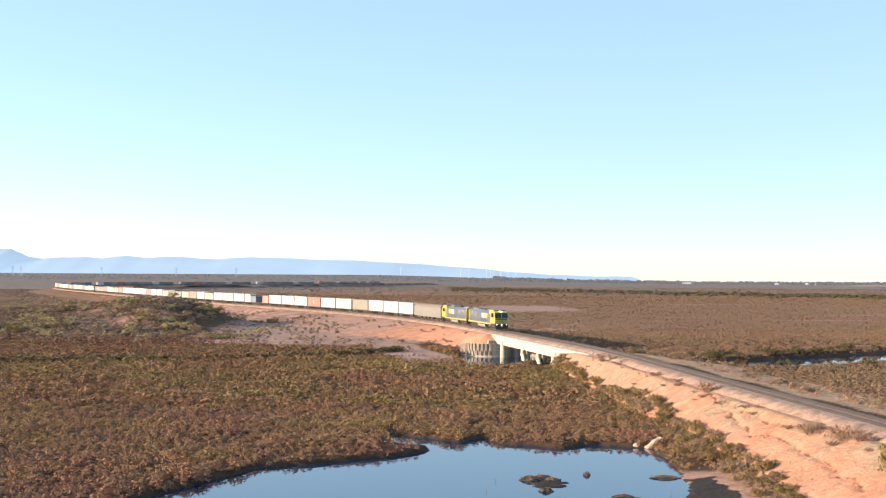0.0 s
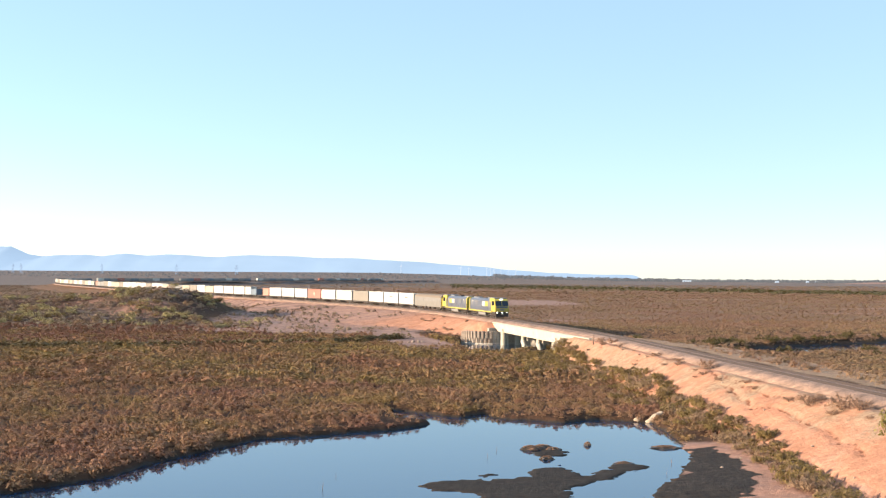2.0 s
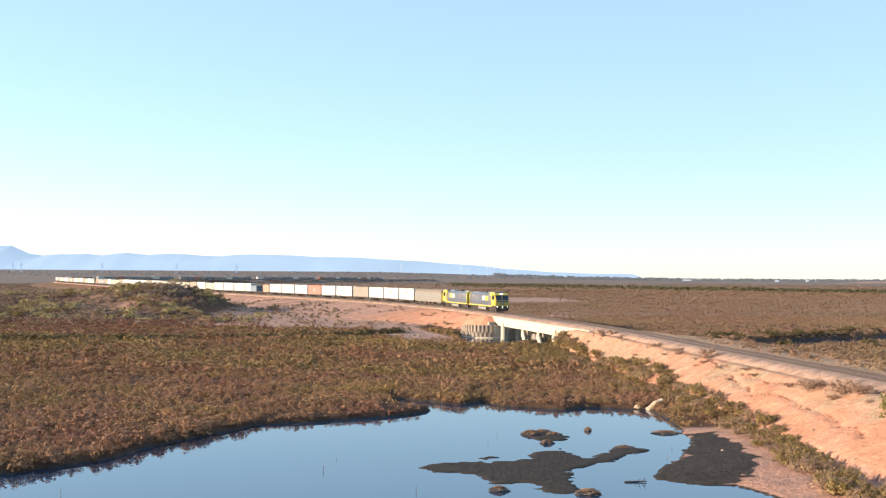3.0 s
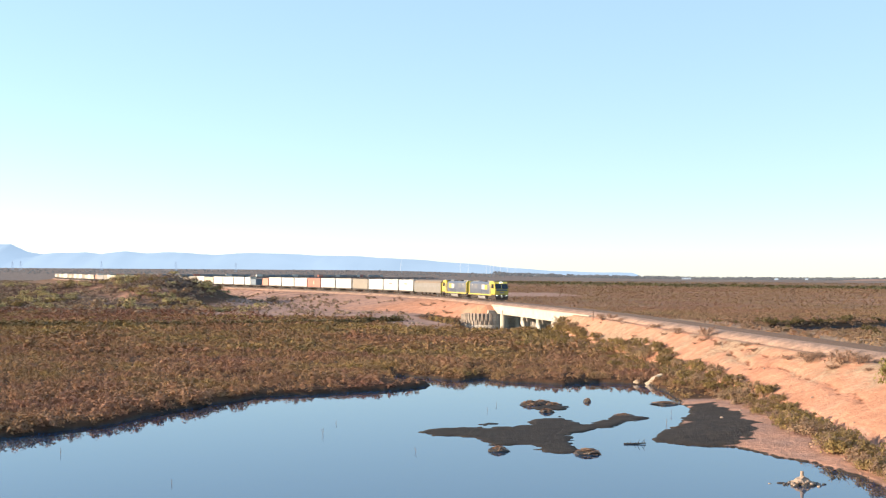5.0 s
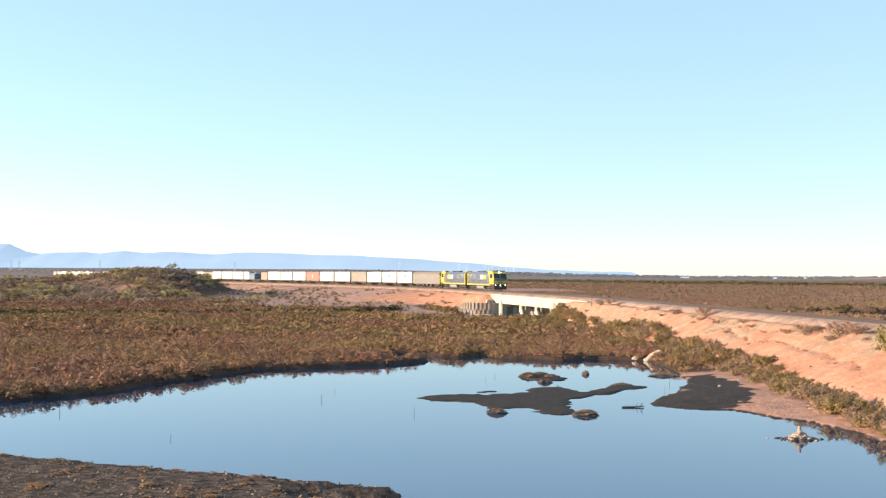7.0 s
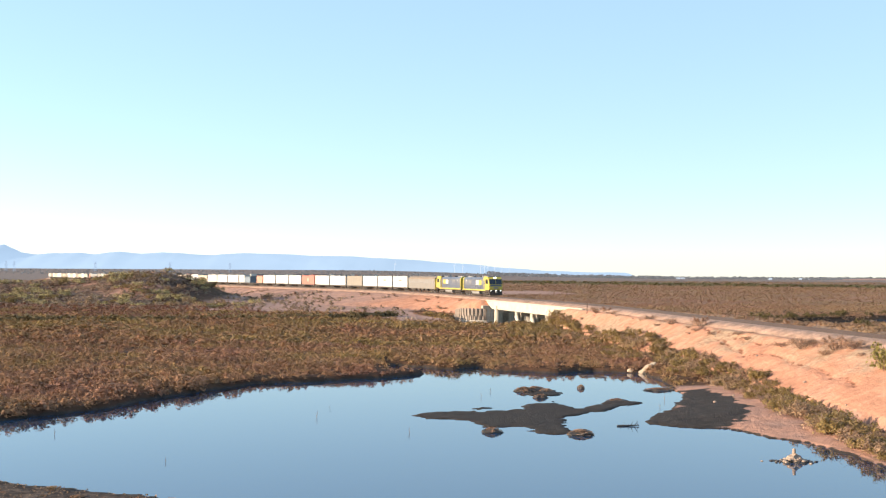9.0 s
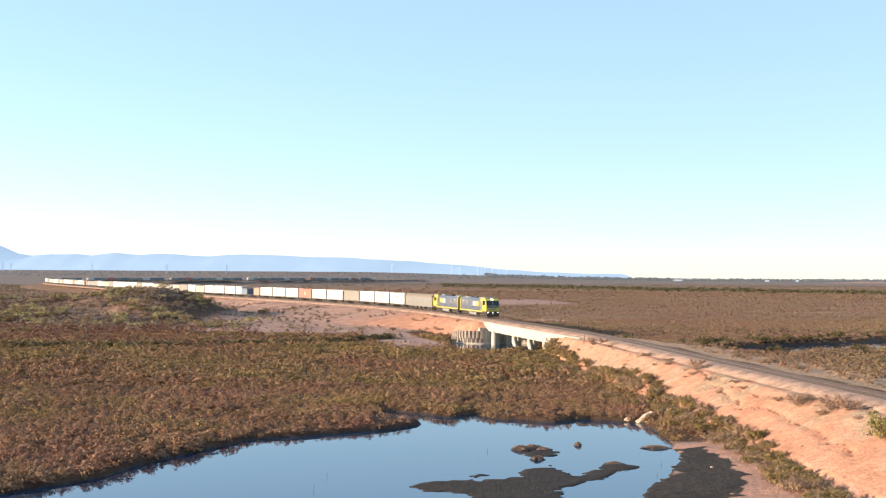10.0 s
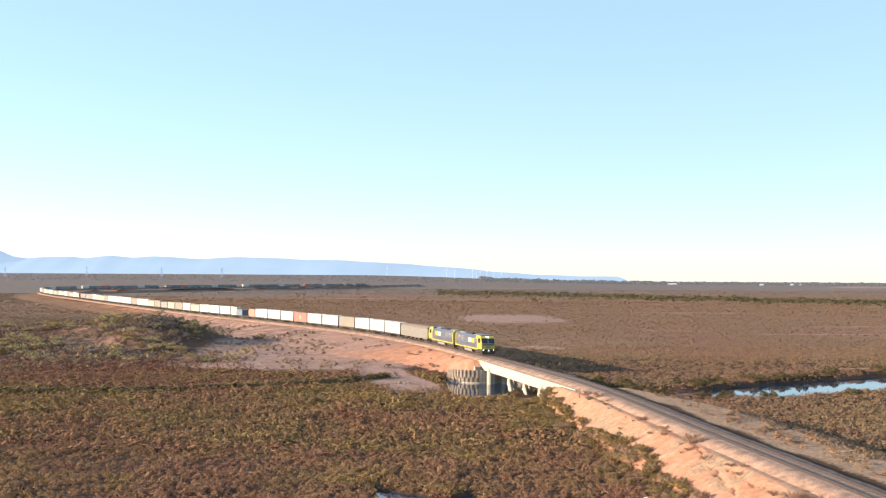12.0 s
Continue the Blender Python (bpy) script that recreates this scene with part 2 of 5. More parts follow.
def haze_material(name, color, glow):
    """Far land, the haze of kilometres of bright air painted in as glow."""
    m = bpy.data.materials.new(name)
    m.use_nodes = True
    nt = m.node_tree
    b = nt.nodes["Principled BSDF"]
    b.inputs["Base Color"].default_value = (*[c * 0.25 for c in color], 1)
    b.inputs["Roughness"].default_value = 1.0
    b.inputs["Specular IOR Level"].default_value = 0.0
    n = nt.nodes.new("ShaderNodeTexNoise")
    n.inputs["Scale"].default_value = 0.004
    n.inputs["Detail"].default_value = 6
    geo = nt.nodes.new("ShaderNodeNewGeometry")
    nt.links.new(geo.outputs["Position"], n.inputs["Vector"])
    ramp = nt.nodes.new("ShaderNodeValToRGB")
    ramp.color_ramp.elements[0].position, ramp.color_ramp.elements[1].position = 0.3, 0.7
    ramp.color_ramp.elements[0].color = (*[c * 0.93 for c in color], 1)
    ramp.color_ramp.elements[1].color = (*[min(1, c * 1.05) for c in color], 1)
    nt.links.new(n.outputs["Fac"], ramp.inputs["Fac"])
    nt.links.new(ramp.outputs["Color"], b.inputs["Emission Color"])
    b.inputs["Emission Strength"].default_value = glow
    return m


def ground_material():
    """The land: dry marsh soil, red earth, pale salt clay, wet mud, by masks of the terrain."""
    m = bpy.data.materials.new("land")
    m.use_nodes = True
    nt = m.node_tree
    b = nt.nodes["Principled BSDF"]
    b.inputs["Specular IOR Level"].default_value = 0.1
    geo = nt.nodes.new("ShaderNodeNewGeometry")

    def noise_tex(scale, detail=6, rough=0.6):
        n = nt.nodes.new("ShaderNodeTexNoise")
        n.inputs["Scale"].default_value = scale
        n.inputs["Detail"].default_value = detail
        n.inputs["Roughness"].default_value = rough
        nt.links.new(geo.outputs["Position"], n.inputs["Vector"])
        return n

    def ramp(n, stops):
        r = nt.nodes.new("ShaderNodeValToRGB")
        cr = r.color_ramp
        while len(cr.elements) < len(stops):
            cr.elements.new(0.5)
        for i, (p, c) in enumerate(stops):
            cr.elements[i].position, cr.elements[i].color = p, (*c, 1)
        nt.links.new(n.outputs["Fac"], r.inputs["Fac"])
        return r.outputs["Color"]

    def mask(name, edge):
        a = nt.nodes.new("ShaderNodeAttribute")
        a.attribute_name = name
        s = nt.nodes.new("ShaderNodeMath")
        s.operation = "MULTIPLY_ADD"
        nt.links.new(edge.outputs["Fac"], s.inputs[0])
        s.inputs[1].default_value = 0.7
        nt.links.new(a.outputs["Fac"], s.inputs[2])
        r = nt.nodes.new("ShaderNodeMapRange")
        r.inputs["From Min"].default_value, r.inputs["From Max"].default_value = 0.72, 0.98
        nt.links.new(s.outputs[0], r.inputs["Value"])
        return r.outputs["Result"]

    def mix(fac, c1, c2):
        x = nt.nodes.new("ShaderNodeMixRGB")
        nt.links.new(fac, x.inputs["Fac"])
        nt.links.new(c1, x.inputs["Color1"])
        nt.links.new(c2, x.inputs["Color2"])
        return x.outputs["Color"]

    big, mid, fine = noise_tex(0.008), noise_tex(0.25), noise_tex(2.5)
    wide = noise_tex(0.03, 8, 0.75)
    marsh = ramp(wide, [(0.3, (0.062, 0.031, 0.021)), (0.45, (0.078, 0.040, 0.025)), (0.6, (0.084, 0.048, 0.026)), (0.75, (0.072, 0.045, 0.023))])
    plain = ramp(big, [(0.35, (0.25, 0.128, 0.080)), (0.5, (0.215, 0.125, 0.074)), (0.65, (0.265, 0.148, 0.096))])
    red = ramp(mid, [(0.3, (0.405, 0.185, 0.112)), (0.5, (0.452, 0.216, 0.132)), (0.7, (0.492, 0.256, 0.170))])
    clay = ramp(mid, [(0.3, (0.288, 0.170, 0.128)), (0.5, (0.342, 0.207, 0.160)), (0.7, (0.387, 0.245, 0.192))])
    mud = ramp(fine, [(0.3, (0.027, 0.020, 0.016)), (0.7, (0.063, 0.046, 0.034))])
    gravel = ramp(fine, [(0.35, (0.036, 0.025, 0.020)), (0.5, (0.077, 0.053, 0.040)), (0.65, (0.144, 0.100, 0.074))])
    straw = ramp(fine, [(0.35, (0.27, 0.165, 0.105)), (0.65, (0.43, 0.285, 0.185))])
    col = mix(mask("plain", mid), marsh, plain)
    # grey of the dune's soil, and of haze painted onto the far plain
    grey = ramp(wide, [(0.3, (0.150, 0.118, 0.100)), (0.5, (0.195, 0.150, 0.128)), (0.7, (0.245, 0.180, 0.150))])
    col = mix(mask("scrub_haze", mid), col, grey)
    col = mix(mask("clay", mid), col, clay)
    col = mix(mask("earth", mid), col, red)
    col = mix(mask("straw", fine), col, straw)
    # dark red-brown that paints the shade inside the narrow rills
    rill_shade = ramp(fine, [(0.3, (0.153, 0.058, 0.032)), (0.7, (0.234, 0.091, 0.052))])
    col = mix(mask("rill", fine), col, rill_shade)
    col = mix(mask("gravel", fine), col, gravel)
    wet = mask("mud", mid)
    col = mix(wet, col, mud)
    # shrubs too small and far to stand out, as speckle
    sp = noise_tex(0.7, 4, 0.8)
    spr = nt.nodes.new("ShaderNodeMapRange")
    spr.inputs["From Min"].default_value, spr.inputs["From Max"].default_value = 0.35, 0.65
    spr.inputs["To Min"].default_value, spr.inputs["To Max"].default_value = 0.78, 1.18
    nt.links.new(sp.outputs["Fac"], spr.inputs["Value"])
    h = nt.nodes.new("ShaderNodeHueSaturation")
    nt.links.new(spr.outputs["Result"], h.inputs["Value"])
    nt.links.new(col, h.inputs["Color"])
    nt.links.new(h.outputs["Color"], b.inputs["Base Color"])
    ro = nt.nodes.new("ShaderNodeMapRange")
    ro.inputs["To Min"].default_value, ro.inputs["To Max"].default_value = 0.95, 0.75
    nt.links.new(wet, ro.inputs["Value"])
    nt.links.new(ro.outputs["Result"], b.inputs["Roughness"])
    bp = nt.nodes.new("ShaderNodeBump")
    bp.inputs["Strength"].default_value = 0.6
    bp.inputs["Distance"].default_value = 0.25
    nt.links.new(fine.outputs["Fac"], bp.inputs["Height"])
    nt.links.new(bp.outputs["Normal"], b.inputs["Normal"])
    return m


GLASS, LAMP, WATER, LAND = glass_material(), lamp_material(), water_material(), ground_material()
# hills and woods take their blue and grey from painted haze
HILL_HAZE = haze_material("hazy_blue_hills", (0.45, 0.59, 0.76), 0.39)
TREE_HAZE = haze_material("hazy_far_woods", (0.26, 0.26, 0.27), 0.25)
# turbines, sheds and pylons glow with painted haze too, none is a lamp
WHITE_HAZE = haze_material("hazy_white_paint", (0.70, 0.78, 0.88), 0.35)
PYLON_HAZE = haze_material("hazy_grey_steel", (0.36, 0.46, 0.62), 0.34)


# ---- building helpers ----
def mesh_of(name, verts, faces, mat, smooth=False):
    """A mesh from arrays of vertices and of equal-sided faces."""
    v, f = np.asarray(verts, dtype=np.float32), np.asarray(faces, dtype=np.int32)
    me = bpy.data.meshes.new(name)
    me.vertices.add(len(v))
    me.vertices.foreach_set("co", v.ravel())
    me.loops.add(f.size)
    me.loops.foreach_set("vertex_index", f.ravel())
    me.polygons.add(len(f))
    me.polygons.foreach_set("loop_start", np.arange(len(f), dtype=np.int32) * f.shape[1])
    me.update(calc_edges=True)
    me.validate()
    me.materials.append(mat)
    if smooth:
        me.polygons.foreach_set("use_smooth", np.ones(len(me.polygons), dtype=bool))
    return me


def part(name, bm, mat, parent=None, label=""):
    """Links a bmesh as one mesh object under a thing or a part."""
    me = bpy.data.meshes.new(name)
    bmesh.ops.recalc_face_normals(bm, faces=bm.faces)
    bm.to_mesh(me)
    bm.free()
    me.materials.append(mat)
    ob = new(name, me)
    if parent:
        ob.parent = parent
    return tagged(ob, label)


def add_box(bm, x0, x1, y0, y1, z0, z1, bevel=0.0, m=None):
    r = bmesh.ops.create_cube(bm, size=1.0)
    vs = r["verts"]
    bmesh.ops.scale(bm, vec=(x1 - x0, y1 - y0, z1 - z0), verts=vs)
    bmesh.ops.translate(bm, vec=((x0 + x1) / 2, (y0 + y1) / 2, (z0 + z1) / 2), verts=vs)
    if bevel:
        es = list({e for v in vs for e in v.link_edges})
        out = bmesh.ops.bevel(bm, geom=es, offset=bevel, segments=1, affect="EDGES")
        vs = list({v for f in out["faces"] for v in f.verts} | {v for v in vs if v.is_valid})
    if m is not None:
        bmesh.ops.transform(bm, matrix=m, verts=vs)
    return vs


def add_rod(bm, a, b, r0, r1=None, n=8):
    a, b = Vector(a), Vector(b)
    d = b - a
    q = Vector((0, 0, 1)).rotation_difference(d).to_matrix().to_4x4()
    bmesh.ops.create_cone(bm, cap_ends=True, segments=n, radius1=r0, radius2=r0 if r1 is None else r1, depth=d.length,
                          matrix=Matrix.Translation((a + b) / 2) @ q)


def add_prism(bm, outline, x0, x1):
    """An outline in (y, z), drawn out along x."""
    a = [bm.verts.new((x0, y, z)) for y, z in outline]
    b = [bm.verts.new((x1, y, z)) for y, z in outline]
    n = len(outline)
    bm.faces.new(a)
    bm.faces.new(b[::-1])
    for i in range(n):
        bm.faces.new((a[i], b[i], b[(i + 1) % n], a[(i + 1) % n]))


def box_part(name, mat, parent, dims, bevel=0.0, label=""):
    bm = bmesh.new()
    add_box(bm, *dims, bevel=bevel)
    return part(name, bm, mat, parent, label)


# ---- plan ----
def spline(points, step):
    """An even chain of points along a smooth curve through the given ones."""
    p = np.array(points, float)
    p = np.vstack([2 * p[0] - p[1], p, 2 * p[-1] - p[-2]])
    out = []
    for i in range(1, len(p) - 2):
        for u in np.linspace(0, 1, 40, endpoint=False):
            a, b, c, d = p[i - 1:i + 3]
            out.append(0.5 * (2 * b + (c - a) * u + (2 * a - 5 * b + 4 * c - d) * u * u + (3 * b - a - 3 * c + d) * u ** 3))
    out.append(p[-2])
    out = np.array(out)
    s = np.r_[0, np.cumsum(np.linalg.norm(np.diff(out, axis=0), axis=1))]
    t = np.arange(0, s[-1], step)
    return np.c_[np.interp(t, s, out[:, 0]), np.interp(t, s, out[:, 1])]


RAIL_Z = 4.3
TRACK = spline([(41.5, -60), (39.5, 0), (37.6, 45), (34.6, 80), (32.4, 102), (30.0, 125), (26.6, 160), (22.0, 190), (12.3, 233), (-0.7, 282),
                (-19.0, 331), (-35.5, 364), (-58, 408), (-98, 480), (-146, 575), (-222, 731), (-293, 880), (-345, 1010), (-366, 1110),
                (-345, 1230), (-265, 1420), (-150, 1660), (-15, 2130)], 1.0)
DIRS = np.gradient(TRACK, axis=0)
DIRS /= np.linalg.norm(DIRS, axis=1)[:, None]


def track_at(s):
    """The place on the track's middle at s metres from its near end, and the way to its far end."""
    i = np.arange(len(TRACK))
    p = np.array([np.interp(s, i, TRACK[:, k]) for k in (0, 1)])
    d = np.array([np.interp(s, i, DIRS[:, k]) for k in (0, 1)])
    return p, d / np.linalg.norm(d)


def s_at_y(y):
    return float(np.interp(y, TRACK[:, 1], np.arange(len(TRACK))))


BRIDGE_S0, BRIDGE_S1 = s_at_y(168.5), s_at_y(229.5)


def hash01(i, j, k):
    h = np.sin(i * 127.1 + j * 311.7 + k * 74.7) * 43758.5453
    return h - np.floor(h)


def value_noise(x, y, seed=0.0):
    i, j = np.floor(x), np.floor(y)
    u, v = x - i, y - j
    u, v = u * u * (3 - 2 * u), v * v * (3 - 2 * v)
    a, b = hash01(i, j, seed), hash01(i + 1, j, seed)
    c, d = hash01(i, j + 1, seed), hash01(i + 1, j + 1, seed)
    return (a * (1 - u) + b * u) * (1 - v) + (c * (1 - u) + d * u) * v


def fbm(x, y, scale, seed=0.0, octaves=4):
    """Soft noise about 0, within -0.5 and 0.5."""
    out, amp, tot = 0.0, 1.0, 0.0
    for o in range(octaves):
        out = out + amp * value_noise(x * scale * 2 ** o + 17.3 * o, y * scale * 2 ** o - 9.1 * o, seed + o)
        tot += amp
        amp *= 0.5
    return out / tot - 0.5


def inside(x, y, poly):
    """Distance to a closed outline, positive inside it."""
    p = np.array(poly, float)
    q = np.roll(p, -1, axis=0)
    best, within = np.full(x.shape, 1e9), np.zeros(x.shape, bool)
    for (ax, ay), (bx, by) in zip(p, q):
        dx, dy = bx - ax, by - ay
        t = np.clip(((x - ax) * dx + (y - ay) * dy) / (dx * dx + dy * dy + 1e-9), 0, 1)
        best = np.minimum(best, np.hypot(x - ax - t * dx, y - ay - t * dy))
        cross = (ay > y) != (by > y)
        xi = ax + (y - ay) / (dy if abs(dy) > 1e-9 else 1e-9) * dx
        within ^= cross & (x < xi)
    return np.where(within, best, -best)


def track_distance(x, y):
    """Level distance to the track's middle (negative on the side of the pond), and s there."""
    best, s = np.full(x.shape, 1e9), np.zeros(x.shape)
    sign = np.ones(x.shape)
    step = 4
    for k in range(0, len(TRACK) - step, step):
        a, b = TRACK[k], TRACK[k + step]
        d = b - a
        t = np.clip(((x - a[0]) * d[0] + (y - a[1]) * d[1]) / (d @ d), 0, 1)
        ex, ey = x - a[0] - t * d[0], y - a[1] - t * d[1]
        e = np.hypot(ex, ey)
        nearer = e < best
        best = np.where(nearer, e, best)
        s = np.where(nearer, k + t * step, s)
        sign = np.where(nearer, np.where(d[0] * ey - d[1] * ex > 0, -1.0, 1.0), sign)
    return best * sign, s


def smooth(a, b, x):
    t = np.clip((x - a) / (b - a), 0, 1)
    return t * t * (3 - 2 * t)


POND = [(-60, 57), (-32, 63.6), (-25.6, 67.2), (-21.7, 72.1), (-19.4, 78.6), (-16.8, 85.4), (-14.4, 89.8), (-9.2, 92.4), (-4.6, 95.2), (-1, 99.4),
        (-1.2, 100.8), (-4.2, 102.6), (-5.6, 110.0), (-1.4, 107.2), (1.7, 104.4), (3.7, 107.3), (5.2, 103.2), (10.8, 101.2), (13.8, 103.2), (16.2, 102.2), (18.5, 101.0),
        (18.7, 96), (18.4, 88), (18.1, 81.5), (15.4, 74.2), (13, 69.6), (12.4, 67.4), (14.1, 65.7), (16.6, 64.6), (18.4, 61.2),
        (19.8, 58.2), (20.5, 54.0), (21.2, 49), (22.5, 43), (22, 37), (14, 36.5), (9, 37.4), (1, 37.0), (-4, 37.7), (-1, 39.1), (-5.0, 40.9), (-11.7, 43.6),
        (-18.5, 46.7), (-32, 48.5), (-60, 50)]
MUD_A = [(-2.6, 70.3), (-0.3, 71.4), (1.3, 72.6), (3.2, 74.6), (3.0, 73.2), (4.6, 73.3), (6.8, 77.1), (8.1, 78.2), (8.9, 75.7), (9.4, 73.3), (8.6, 70.3),
         (7.8, 69.0), (7.5, 65.8), (7.2, 62.3), (6.4, 62.3), (5.6, 63.7), (4.8, 65.2), (3.3, 65.4), (2.3, 67.6), (0.2, 68.6)]
MUD_B = [(8.9, 73.0), (11.2, 77.6), (12.9, 79.6), (14.5, 77.8), (12.6, 75.3), (10.7, 73.2)]
MUD_C = [(6.3, 82.0), (7.9, 87.0), (9.2, 83), (7.6, 80.6)]
MUD_D = [(11.8, 66.4), (13.2, 68.9), (15.2, 73.0), (17.6, 80.0), (18.4, 85.4), (20.3, 85.8), (20.5, 80.0), (19.2, 71.3), (17.4, 66.9), (15.2, 65.3), (13.1, 65.8)]
CREEK = [(3.4, 230), (3.3, 212), (3.6, 203), (5.0, 195.2), (7.3, 191), (10.6, 192), (12.8, 200), (14.5, 207), (21, 205), (34, 201), (48, 195), (57, 194), (64, 197), (80, 207), (95, 217), (110, 224), (110, 250), (95, 241),
         (80, 231), (66, 222), (50, 210), (38, 210), (29, 219), (20, 226), (11.5, 226), (8.0, 227), (5.2, 230)]
CREEK_Z = -0.45                                            # the tidal creek lies a little under the pond


RILL_A = [(28.2, 121.0), (27.2, 116.0), (26.4, 109.0), (26.4, 102.0), (26.0, 95.5), (26.8, 91.5), (27.1, 86.0), (27.0, 80.0), (26.8, 72.0)]
RILL_B = [(27.6, 112.0), (27.2, 106.0), (27.6, 99.0), (28.0, 94.0)]


def inside_line(x, y, pts):
    """Distance to an open line."""
    best = np.full(np.shape(x), 1e9)
    for (ax, ay), (bx, by) in zip(pts[:-1], pts[1:]):
        dx, dy = bx - ax, by - ay
        t = np.clip(((x - ax) * dx + (y - ay) * dy) / (dx * dx + dy * dy), 0, 1)
        best = np.minimum(best, np.hypot(x - ax - t * dx, y - ay - t * dy))
    return best


def land(x, y):
    """Height of the land and the masks of its surface."""
    td, ts = track_distance(x, y)
    rough = fbm(x, y, 0.25, 3.0)
    z = 0.38 + 0.25 * rough + 0.5 * fbm(x, y, 0.02, 9.0)
    z = np.maximum(z, 0.16)
    # salt flat and red apron beyond the creek
    flat = smooth(228, 246, y + 0.05 * x + 6 * fbm(x, y, 0.05, 4.0)) * smooth(-6, 0, -td) * (1 - smooth(420, 520, y))
    z = z + 0.55 * flat
    # long sand dune
    u = (x + 82) / 46
    crest = 326 + 6 * np.sin(x * 0.05)
    across = np.where(y < crest, np.clip((crest - y) / 66, 0, 1.2), np.clip((y - crest) / 32, 0, 1.2))
    across = np.clip(1 - across, 0, 1)
    along = np.where(x > -82, 1 - smooth(0, 0.72, u), 0.52 + 0.44 * np.exp(-(u * 2.2) ** 2))
    dune = 8.3 * across ** 1.25 * along * (1 + 0.5 * fbm(x, y, 0.04, 6.0)) + 1.3 * fbm(x, y, 0.09, 11.0) * smooth(0, 0.3, across) * along
    dune = dune * smooth(4, 16, np.abs(td))
    z = z + np.maximum(dune, 0)
    # the plain lifts towards the foot of the far hills
    z = z + 21.0 * smooth(2300, 3700, y) * (1 - smooth(-300, 700, x))
    # a bare mound far out
    mound = np.exp(-((x - 775) / 75) ** 4 - ((y - 2000) / 45) ** 2)
    z = z + 7.0 * mound
    # embankment of the railway
    gap = smooth(BRIDGE_S0 + 9, BRIDGE_S0 + 27, ts + 0.8 * np.minimum(td, 0) + 3) * (1 - smooth(BRIDGE_S1 - 4, BRIDGE_S1 - 1, ts))
    top = RAIL_Z - 0.72
    base = np.where(td < 0, 0.75, 0.3)
    near_side = np.where(td < 0, np.interp(y, [50, 75, 100, 150, 180], [12.0, 11.0, 9.6, 8.0, 6.4]) + 0.8 * fbm(x, y, 0.06, 21.0), np.interp(y, [60, 150, 185, 225, 260, 330], [23.0, 21.0, 12.0, 10.0, 12.0, 10.0]) + 2.5 * fbm(x, y, 0.05, 22.0))
    north = smooth(BRIDGE_S1 - 2, BRIDGE_S1 + 20, ts)
    apron = smooth(BRIDGE_S1 + 18, BRIDGE_S1 + 75, ts) * (td < 0)
    near_side = np.where(td < 0, near_side + 5 * north + 16 * apron * (1 - smooth(s_at_y(370), s_at_y(420), ts)), near_side)
    shoulder = np.where(td < 0, 4.0 + 0.5 * fbm(x, y, 0.08, 31.0), np.interp(y, [150, 185], [11.0, 3.6]) + 2.0 * fbm(x, y, 0.07, 32.0))
    fall = np.clip((near_side - np.abs(td)) / (near_side - shoulder), 0, 1)
    bank = base + (top - base) * (fall ** 0.9)
    bank = bank + 0.17 * fbm(x, y, 0.3, 41.0) * np.where((fall > 0) & (fall < 1), 1, 0)
    # eroded rills down the red slope
    for pts, deep in ((RILL_A, 0.24), (RILL_B, 0.18)):
        q = inside_line(x + 1.1 * fbm(x, y, 0.6, 44.0), y + 1.4 * fbm(x, y, 0.6, 45.0), pts)
        bank = bank - deep * np.exp(-(q / 0.26) ** 2) * (fall > 0) * (0.6 + fbm(x, y, 0.7, 46.0))
    bank = np.where(fall > 0, bank, -9)
    z = np.maximum(z, bank * (1 - gap) - 9 * gap)
    # pond and creek
    wob = 0.9 * fbm(x, y, 0.5, 51.0) + 0.7 * fbm(x, y, 1.6, 52.0, 2)
    pd = inside(x, y, POND) + wob
    cd = inside(x, y, CREEK) + wob
    shore = np.maximum(pd, cd)
    bed = np.where(pd > 0, -0.12 - 0.5 * smooth(0, 3, pd), 0.04 + 0.3 * smooth(0.0, 0.45, -pd))
    z = np.where(pd > -1.2, np.minimum(z, bed), z)
    bed = CREEK_Z + np.where(cd > 0, -0.12 - 0.5 * smooth(0, 3, cd), 0.04 + 0.75 * smooth(0.0, 1.6, -cd))
    z = np.where(cd > -1.8, np.minimum(z, bed), z)
    # bank of wet mud and sand on the railway's side
    sand = smooth(14.5, 17, x) * smooth(40, 46, y) * (1 - smooth(86, 92, y)) * (td < -6)
    beach = smooth(-6.0, 0.0, pd) * (1 - smooth(0, 0.3, pd)) * (x > 12) * (y < 92)
    z = np.where(beach > 0.05, np.minimum(z, 0.05 + 0.07 * np.clip(-pd, 0, 9)), z)
    mud = np.zeros(x.shape)
    for poly, h in ((MUD_A, 0.05), (MUD_B, 0.06), (MUD_C, 0.05), (MUD_D, 0.05)):
        d = inside(x, y, poly) + 1.0 * wob + 1.8 * fbm(x * 0.45, y, 0.7, 61.0) + 1.1 * fbm(x * 0.6, y, 2.2, 63.0, 2)
        rise = smooth(-0.5, 0.35, d)
        z = np.where(rise > 0, np.maximum(z, -0.18 + (0.18 + h) * rise + 0.04 * fbm(x, y, 2.0, 62.0)), z)
        mud = np.maximum(mud, smooth(-0.9, 0.2, d))
    mud = np.maximum(mud, smooth(-0.5, 0.1, shore))
    near_shore = (y < 52) & (x < 14) & (pd < 0.2)
    gravel = np.where(near_shore, smooth(-14, -2, pd), 0.0)
    mud = np.where(near_shore, 0.35 * mud, mud)
    # surface
    toe = np.where(td < 0, smooth(-near_side - 1.5, -near_side + 1.5, td), smooth(-4.2, -2.6, -td))
    earth = toe * (1 - gap) * (np.abs(td) < 30)
